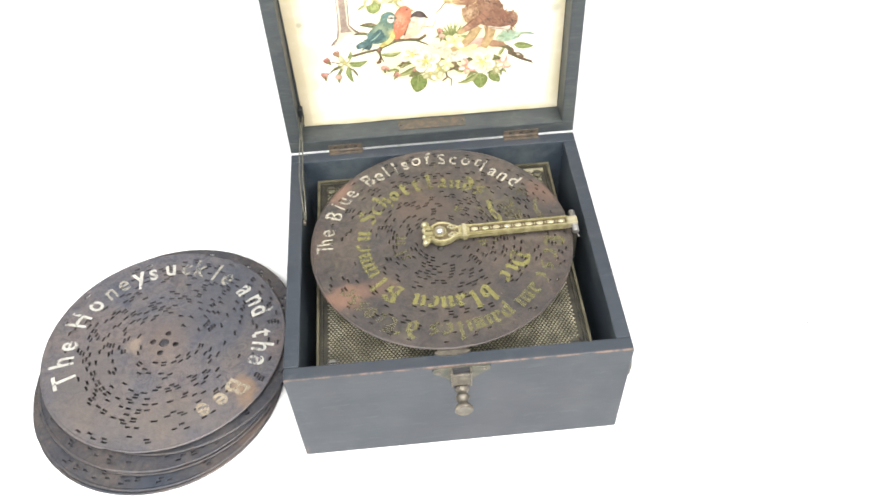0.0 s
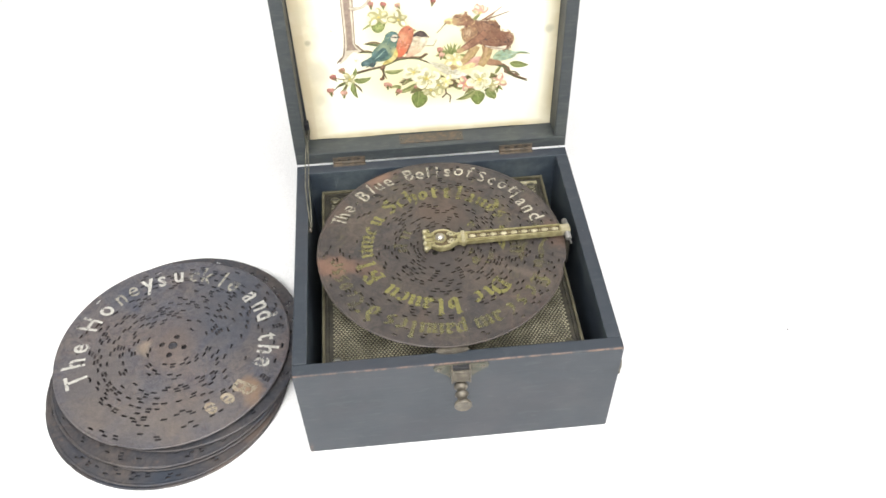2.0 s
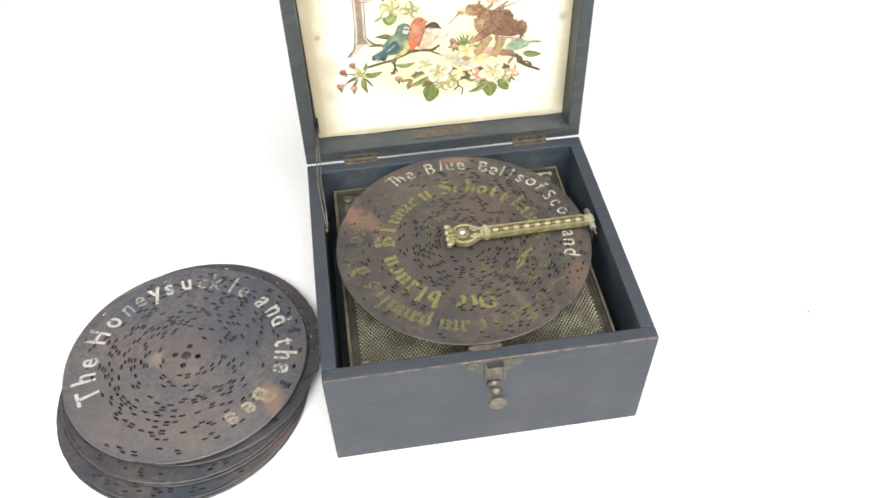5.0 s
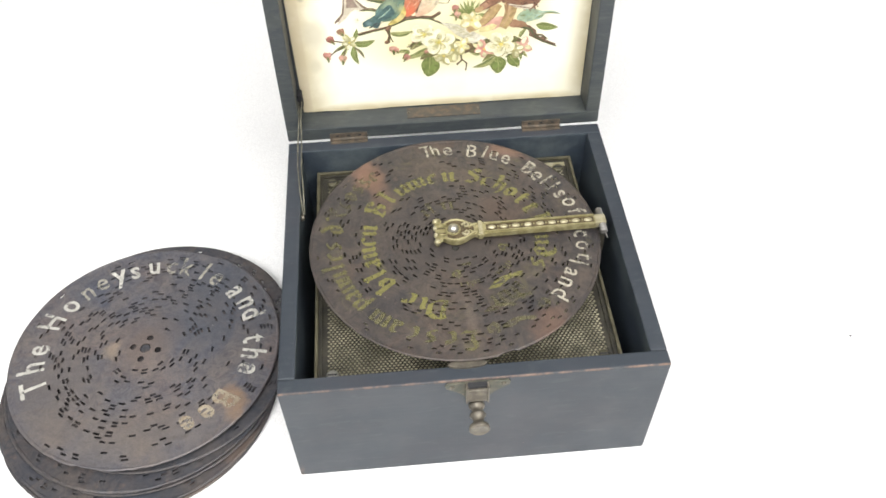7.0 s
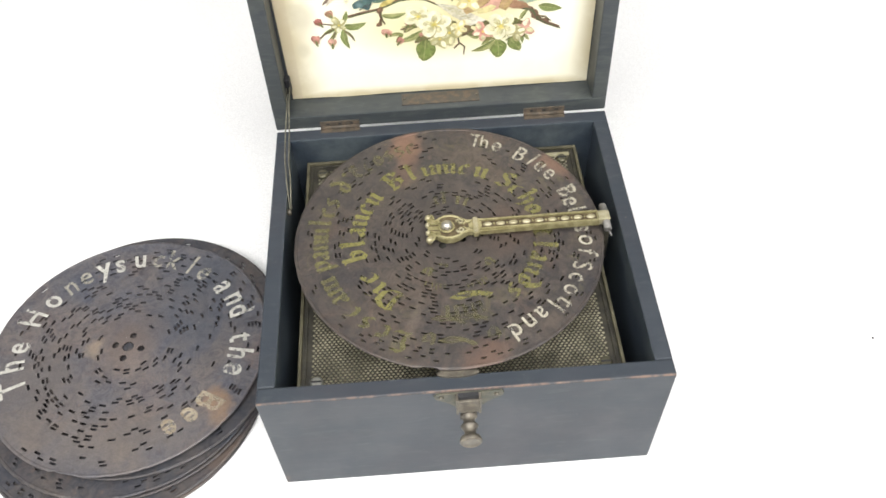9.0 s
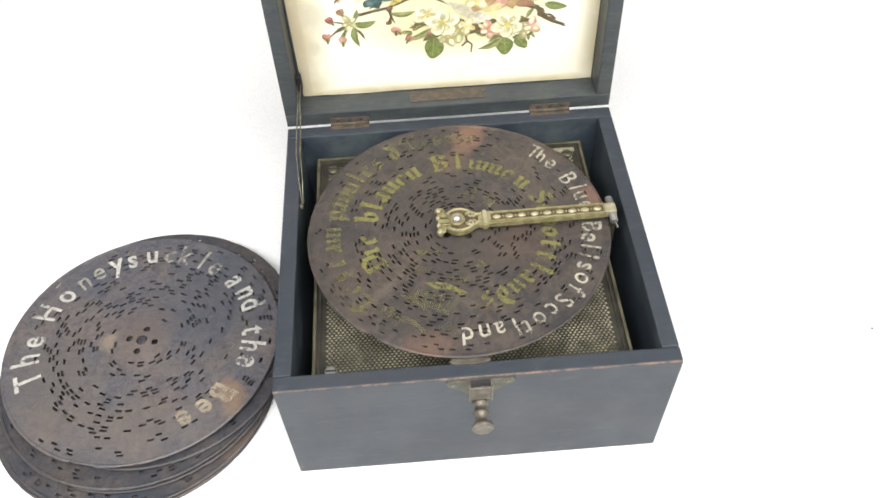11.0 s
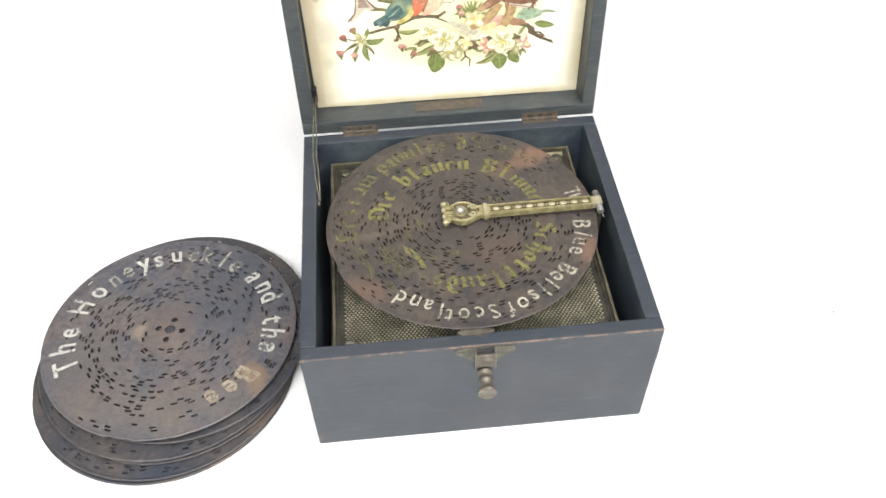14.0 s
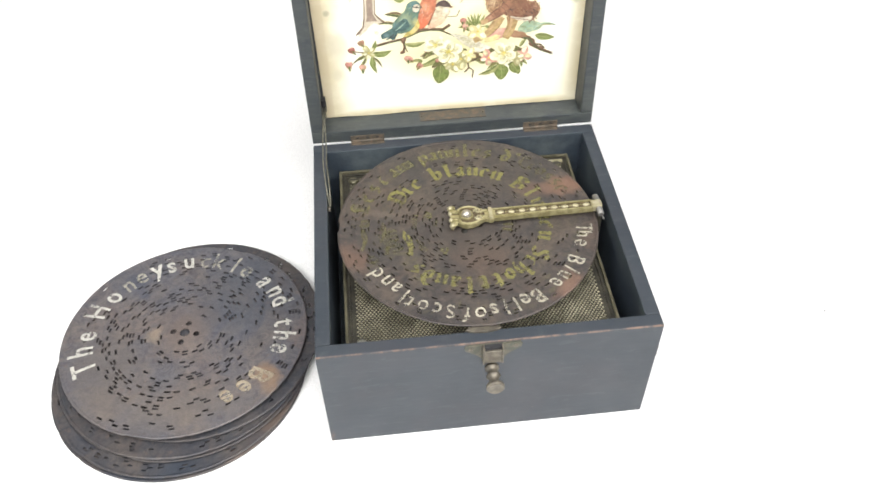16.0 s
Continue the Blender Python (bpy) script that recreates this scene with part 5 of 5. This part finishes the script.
# leaves and grasses behind
for fu, fv, fl in ((-12, 62, 10), (4, 56, 9), (16, 62, 9), (30, 56, 8), (40, 56, 8), (60, 58, 8), (60, 70, 9), (-24, 64, 8), (18, 92, 8), (28, 92, 8)):
    for side in range(2):
        a = radians(PRN.uniform(0, 360))
        leaf(fu, fv, fu + 1.4 * fl * math.cos(a), fv + 1.1 * fl * math.sin(a), fl * 0.38, PRN.choice(("leaf_green", "pale_green", "pale_green")))
for k in range(9):
    a = radians(60 + 12 * k)
    leaf(22, 88, 22 + 15 * math.cos(a), 88 + 17 * math.sin(a), 2.6, "pale_green" if k % 2 else "leaf_green")
# the dark thicket between the blossoms
for u, v, a, b, ang in ((-6, 62, 11, 4.5, 20), (8, 68, 9, 6, -30), (20, 64, 9, 4, -20), (33, 68, 10, 3.5, -15), (56, 68, 8, 3.5, -10), (40, 57, 9, 3, 10), (58, 56, 7, 3, 20), (-18, 70, 7, 3, 30)):
    inked("printed_patch", [(oval(u, v, a, b, ang, 0.22, 26), "shade_green")] + hatch(oval(u, v, a, b, ang, 0.0, 16), 10, ang, 50, 6.0, 0.9, ("leaf_green", "dark_leaf", "twig", "petal_shade")))
# branches
twig("stem", ((-62.0, 80.9), (-50.5, 83.6), (-39.6, 85.6), (-33.7, 89.2), (-26.2, 92.3), (-18.1, 92.7), (-8.4, 91.2), (2.0, 86.0), (11.0, 79.5), (18.0, 73.0)), 2.4)
twig("stem", ((-36.0, 88.0), (-26.2, 92.0), (-17.0, 92.8), (-6.0, 92.0), (0.0, 96.0)), 3.4)
twig("spur", ((-39.6, 85.6), (-38.5, 77.9), (-41.3, 72.0)), 2.6)
twig("spur", ((-38.6, 78.0), (-36.4, 73.0)), 2.0)
for u, v, a, b, ang in ((-39.2, 84.5, 3.0, 2.0, 60), (-40.6, 73.0, 2.4, 1.6, 20), (-24.0, 93.6, 2.6, 1.5, 10), (70.5, 73.5, 4.2, 2.8, -60), (78.5, 67.5, 3.0, 1.8, -30), (62.0, 80.5, 3.6, 2.2, -10)):
    inked("printed_patch", [(oval(u, v, a, b, ang, 0.2, 16), "twig"), (oval(u - 0.5, v + 0.5, a * 0.5, b * 0.4, ang, 0.2, 10), "brown_light")])
twig("stem", ((49.2, 83.5), (58.0, 81.5), (67.7, 78.0), (71.4, 71.0), (79.0, 66.0), (88.7, 61.6)), 4.6)
twig("shoot", ((71.0, 72.0), (78.0, 71.0), (82.0, 67.5)), 2.0)
twig("shoot", ((15.0, 61.0), (16.0, 53.0), (12.0, 49.0)), 1.8)
twig("shoot", ((15.6, 54.0), (20.0, 50.0), (19.0, 43.0)), 1.5)
twig("shoot", ((12.0, 58.0), (20.0, 60.0), (26.0, 64.0)), 1.6)
twig("shoot", ((-2.0, 103.5), (5.8, 103.0), (8.5, 108.5)), 0.7)
# the two dark leaves, the broad ones, the sprig of buds
leaf(-36.8, 106.0, -54.0, 108.8, 4.4, "dark_green")
leaf(-45.0, 99.5, -60.0, 100.3, 2.8, "dark_green")
for rim_pts, vein in ((((-34.5, 128.5), (-40, 129.8), (-45.5, 127.7), (-46, 123.5), (-44.5, 120.6), (-40.7, 118.5), (-35.7, 121.7)), ((-35.5, 128), (-40, 124), (-44, 119.5))),
                      (((-8.7, 57.6), (-14.2, 54.5), (-15.4, 48.1), (-11.0, 39.6), (-4.0, 43.0), (-1.0, 49.0), (-3.5, 55.5)), ((-8.5, 57), (-9.0, 49), (-10.6, 41))),
                      (((42.1, 54.9), (38.0, 49.0), (40.5, 42.0), (45.2, 38.6), (50.0, 44.0), (50.5, 50.5)), ((44, 54), (45, 47), (45.2, 40))),
                      (((53.2, 54.9), (58.5, 54.0), (61.5, 49.0), (61.2, 44.1), (55.5, 45.0), (51.5, 49.5)), ((53.5, 54), (57, 49.5), (60.8, 45)))):
    outline = rounded(rim_pts, 4)
    inked("leaf", [(outline, "broad_leaf")] + hatch(outline, 14, -60, 40, 4.0, 0.9, ("leaf_green", "dark_leaf", "pale_green")) + [(ribbon(vein, 0.7, 0.5), "pale_green")])
leaf(-66.0, 73.5, -49.4, 75.5, 6.0, "leaf_green")
leaf(-66.0, 72.0, -63.4, 54.5, 5.0, "leaf_green")
leaf(-66.3, 70.5, -58.8, 60.0, 2.2, "dark_green")
leaf(-65.5, 77.0, -62.5, 86.0, 3.4, "leaf_green")
leaf(-70.5, 72.5, -82.0, 67.0, 3.0, "leaf_green")
leaf(-71.0, 71.0, -79.0, 61.0, 3.0, "pale_green")
leaf(-38.4, 80.5, -20.5, 81.5, 4.4, "pale_green")
leaf(-44.0, 127.7, -54.2, 122.2, 2.2, "pale_green")
leaf(-10.0, 66.0, -30.0, 58.0, 5.0, "pale_green")
leaf(43.0, 54.5, 24.2, 45.5, 5.0, "pale_green")
leaf(72.5, 80.4, 90.0, 77.1, 6.4, "leaf_green")
leaf(74.0, 90.0, 91.0, 88.5, 2.6, "blue_green")
far = rounded(((57.4, 86.5), (60.5, 92.0), (66.0, 94.5), (73.0, 93.5), (79.0, 89.4), (73.0, 85.0), (64.0, 83.5)), 4)
inked("leaf", [(far, "far_leaf")] + hatch(far, 16, 20, 40, 5.0, 1.0, ("blue_green", "leaf_green", "dark_leaf")))
for su, sv in ((-74, 82.9), (-82, 77), (-86.5, 63), (-75.4, 60)):
    twig("stem", ((-69.0, 74.5), ((su - 69.0) / 2 - 1, (sv + 74.5) / 2), (su, sv)), 1.2)
# the crouching brown figure on a sheet of paper
note = [(-0.3, 87.8), (12.8, 85.1), (36.0, 71.2), (24.3, 67.4), (12.0, 76.0)]
inked("printed_patch", [(note, "note_sheet")] + [(ribbon([(2 + 3 * k, 86.5 - 2.1 * k), (14 + 2.4 * k, 83 - 1.9 * k)], 0.35, 0.4), "petal_edge") for k in range(1, 7)])
inked("printed_patch", [(oval(40.0, 83.5, 9.5, 5.0, 20, 0.12), "rose"), (oval(36.0, 80.0, 7.0, 2.6, 18, 0.12), "yellow"), (oval(57.0, 82.5, 9.0, 3.2, -12, 0.12), "brown_light")])
for bend, w in ((((43, 100), (38, 92), (33, 86.5), (27, 82.0), (20.5, 79.0)), 7.0), (((53, 99), (52.5, 92), (50.5, 86), (47.0, 79.5)), 9.0)):
    inked("printed_line", [(ribbon(bend, w + 0.9, 0.35), "umber"), (ribbon(bend, w, 0.35), "stocking"), (ribbon([(u - 0.8, v + 0.4) for u, v in bend], w * 0.3, 0.5), "skin")])
cloak = rounded(((33, 122), (33.5, 127), (37.4, 127.4), (43.5, 124.0), (51.5, 123.6), (60.4, 121.8), (64.2, 113.0), (71.2, 111.3), (75.0, 105.4), (73.1, 98.6), (67.9, 93.8), (62.0, 96.0), (50.5, 98.8), (43.5, 104.0), (41.0, 115.0)), 4)
inked("printed_patch", [(cloak, "cloak")] + hatch(cloak, 110, -35, 55, 6.0, 1.2, ("umber", "umber", "brown", "brown", "brown_light", "fold")) + ragged(cloak, 70, 5.0, 1.1, ("umber", "brown", "brown_light", "fold", "skin")))
tail = rounded(((50.5, 99.8), (60.4, 97.6), (69.3, 98.4), (66.4, 94.2), (55.5, 96.4)), 3)
inked("printed_patch", [(tail, "white"), (ribbon([(52, 98), (60, 96.6), (67, 95)], 0.7, 0.3), "umber")])
hood = rounded(((37.0, 118.5), (30.8, 120.6), (24.4, 121.7), (22.1, 127.3), (26.0, 130.6), (31.5, 130.0), (34.0, 134.0), (35.5, 128.8), (40.5, 125.0), (41.5, 119.5)), 4)
beard = rounded(((30.0, 116.8), (36.0, 119.0), (42.0, 117.1), (43.0, 109.8), (37.5, 103.0), (32.5, 105.5), (30.8, 110.5)), 4)
inked("printed_patch", [(beard, "beard")] + hatch(beard, 34, -70, 35, 4.5, 0.8, ("skin", "brown_light", "brown", "umber")) + ragged(beard, 20, 3.5, 0.8, ("skin", "brown_light", "brown")))
inked("printed_patch", [(hood, "hood")] + hatch(hood, 36, 10, 60, 4.5, 0.9, ("brown", "umber", "fold", "brown_light", "skin")) + ragged(hood, 34, 4.0, 0.9, ("umber", "brown", "brown_light", "skin")))
arm_line = [(51, 112.5), (46, 108.0), (40, 103.5), (34, 99.5), (30.1, 97.3)]
inked("printed_line", [(ribbon(arm_line, 8.4, 0.35), "umber"), (ribbon(arm_line, 7.0, 0.35), "sleeve")] + [(ribbon([(u - 2.2, v + 2.0), (u, v), (u + 1.6, v - 2.4)], 0.8, 0.5), "umber" if k % 2 else "brown") for k, (u, v) in enumerate(((48, 109.5), (45, 107.2), (42, 105), (38.5, 102.6), (36, 101)))])
inked("printed_patch", [(oval(29.0, 96.4, 3.4, 2.4, 20, 0.12), "skin"), (oval(19.7, 125.2, 4.6, 2.8, -15, 0.1), "yellow"), (oval(18.5, 124.4, 2.6, 1.6, -20, 0.12), "skin"), (oval(24.2, 124.6, 2.2, 2.6, 0, 0.1), "skin")])
stroke(17.0, 124.4, 8.4, 115.0, 1.0, "umber")
stroke(48.0, 124.5, 64.5, 136.4, 1.5, "brown_light")
stroke(49.8, 124.6, 71.0, 131.4, 1.3, "brown")
stroke(52.0, 125.0, 60.0, 133.0, 0.8, "umber")
petals(46.0, 131.5, 8.0, "rose", 4, 120, 95)
leaf(40.0, 125.0, 46.5, 131.0, 3.0, "pale_green")
# three birds on the branch
body_white = rounded(((-11.7, 112.5), (-1.3, 112.5), (0.4, 108.0), (-1.5, 103.6), (-6.5, 97.3), (-14.8, 93.7), (-18.8, 95.0), (-14.8, 104.7)), 5)
inked("printed_bird", [(body_white, "breast")] + hatch(body_white, 16, 55, 25, 4.0, 0.5, ("white", "petal_shade", "rose")))
cap = rounded(((-12.2, 112.6), (-10.0, 116.4), (-5.5, 118.4), (-1.5, 117.0), (1.0, 112.6), (-3.7, 112.2), (-8.0, 113.4)), 5)
inked("printed_bird", [(cap, "cap"), ([(0.4, 113.4), (3.2, 111.6), (0.2, 111.0)], "umber"), (ribbon([(-12.4, 111.5), (-15.5, 104), (-18.0, 97)], 2.4, 0.3), "umber")])
body_robin = rounded(((-15.9, 123.8), (-21.5, 121.0), (-24.8, 114.5), (-26.2, 104.8), (-26.3, 94.9), (-20.4, 95.6), (-14.3, 105.6), (-11.4, 114.0), (-11.0, 120.5)), 5)
inked("printed_bird", [(body_robin, "robin_coat")] + hatch(body_robin, 26, 70, 20, 4.0, 0.6, ("robin", "robin_light", "rose")) + [([(-11.4, 121.0), (-8.2, 119.0), (-11.3, 117.6)], "skin"), (oval(-14.2, 120.4, 0.8, 0.8), "black")])
inked("printed_bird", [(rounded(((-27.4, 103.0), (-25.2, 97.5), (-27.5, 92.5), (-33.5, 88.6), (-39.2, 88.0), (-33.6, 94.4)), 4), "belly_yellow")])
tail_outline = rounded(((-42.5, 99.0), (-51.5, 94.6), (-57.4, 91.2), (-56.8, 87.1), (-52.5, 87.8), (-47.0, 85.6), (-44.0, 91.5)), 4)
inked("printed_bird", [(tail_outline, "teal_tail")] + hatch(tail_outline, 14, 32, 10, 7.0, 0.7, ("teal", "teal_light", "umber", "black")))
body_teal = rounded(((-29.6, 119.6), (-34.6, 117.0), (-37.0, 111.4), (-45.7, 102.8), (-48.0, 96.6), (-44.1, 91.6), (-38.5, 91.1), (-32.2, 93.6), (-27.2, 101.2), (-25.6, 107.5), (-23.8, 113.4), (-25.2, 118.0)), 5)
inked("printed_bird", [(body_teal, "teal_coat")] + hatch(body_teal, 40, 50, 18, 4.5, 0.6, ("teal", "teal_light", "teal_light", "blue_green")))
wing = rounded(((-37.5, 104.5), (-33.5, 97.5), (-38.0, 93.4), (-47.5, 91.5), (-46.0, 96.5)), 5)
inked("printed_bird", [(wing, "teal_tail")] + [(ribbon([(-36.5 - 1.2 * k, 101.5 - 1.1 * k), (-42 - k, 95.6 - 0.5 * k)], 0.6, 0.5), "teal_light" if k % 2 else "blue_green") for k in range(5)])
inked("printed_bird", [(oval(-27.6, 112.8, 2.9, 3.7, -15, 0.06), "white"), (ribbon([(-30.5, 114.5), (-27.4, 113.4), (-24.5, 113.6)], 1.0, 0.2), "black"), (oval(-27.0, 113.8, 0.9, 0.9), "black"), (ribbon([(-29.5, 110.0), (-27.5, 108.8), (-25.5, 109.6)], 0.9, 0.3), "teal"), ([(-24.0, 114.8), (-21.8, 113.5), (-24.0, 112.4)], "umber")])
for su, sv in ((-80.6, 123.2), (-61.8, 93.2)):
    for k in range(3):
        stroke(su + 2.0 * math.cos(k * 1.05), sv + 2.0 * math.sin(k * 1.05), su - 2.0 * math.cos(k * 1.05), sv - 2.0 * math.sin(k * 1.05), 0.35, "petal_edge")
# buds and blossom
for u, v, a, b, ink in ((-74.0, 83.2, 5.0, 4.6, "brown_light"), (-82.3, 77.2, 5.0, 4.8, "red"), (-86.7, 62.8, 5.0, 5.4, "pink"), (-75.4, 59.6, 5.4, 5.0, "rose"), (-36.2, 65.6, 6.2, 4.6, "rose"), (-33.5, 65.0, 3.2, 3.2, "pink"),
                        (-27.1, 58.0, 4.8, 4.6, "pink"), (-19.8, 72.3, 5.2, 3.6, "red"), (11.0, 97.5, 4.6, 4.4, "pink"), (12.4, 92.0, 4.0, 4.4, "rose"), (-10.5, 62.0, 3.6, 2.8, "pink"),
                        (5.9, 143.4, 3.7, 4.3, "red"), (-45.0, 144.4, 3.7, 4.3, "pink"), (-34.8, 143.6, 4.4, 4.2, "red"), (-22.5, 142.4, 4.8, 3.7, "rose")):
    bud(u, v, a, b, ink)
petals(-69.1, 74.9, 6.4, "petal_shade", 5, 300, 40)
petals(-39.5, 133.5, 8.6, "petal_shade", 5, 260, 90)
petals(-23.0, 130.0, 8.0, "petal_edge", 4, 220, 60)
petals(23.5, 88.0, 8.5, "yellow", 5, 260, 80)
petals(9.0, 62.5, 9.5, "petal_shade", 5, 300, 200)
petals(16.0, 66.0, 7.0, "yellow", 4, 240, 20)
petals(2.0, 58.0, 8.0, "petal_shade", 4, 260, 250)
petals(33.5, 62.0, 8.0, "rose_petal", 5, 300, 190)
petals(62.5, 62.5, 7.5, "rose", 4, 260, 20)
petals(56.5, 60.0, 7.5, "petal_edge", 4, 240, 330)
blossom_open(-12.5, 78.0, 9.8, 62)
blossom_open(-1.5, 70.5, 12.4, 20)
blossom_open(46.2, 65.6, 12.0, 50)

# ---- what moves ----
def motions():
    # the disc turns steadily clockwise under the arm
    turn = [(0.0, 182.0), (1.0, 170.2), (2.0, 157.9), (3.0, 146.4), (4.0, 135.0), (6.5, 106.6), (7.5, 94.4), (8.5, 82.0), (11.0, 49.8), (12.0, 38.4), (13.0, 26.7), (14.0, 15.0), (15.0, 3.4), (16.0, -8.2)]
    walk(disc, [(t, pose(*DISC_AT, 0, 0, a)) for t, a in turn])


motions()
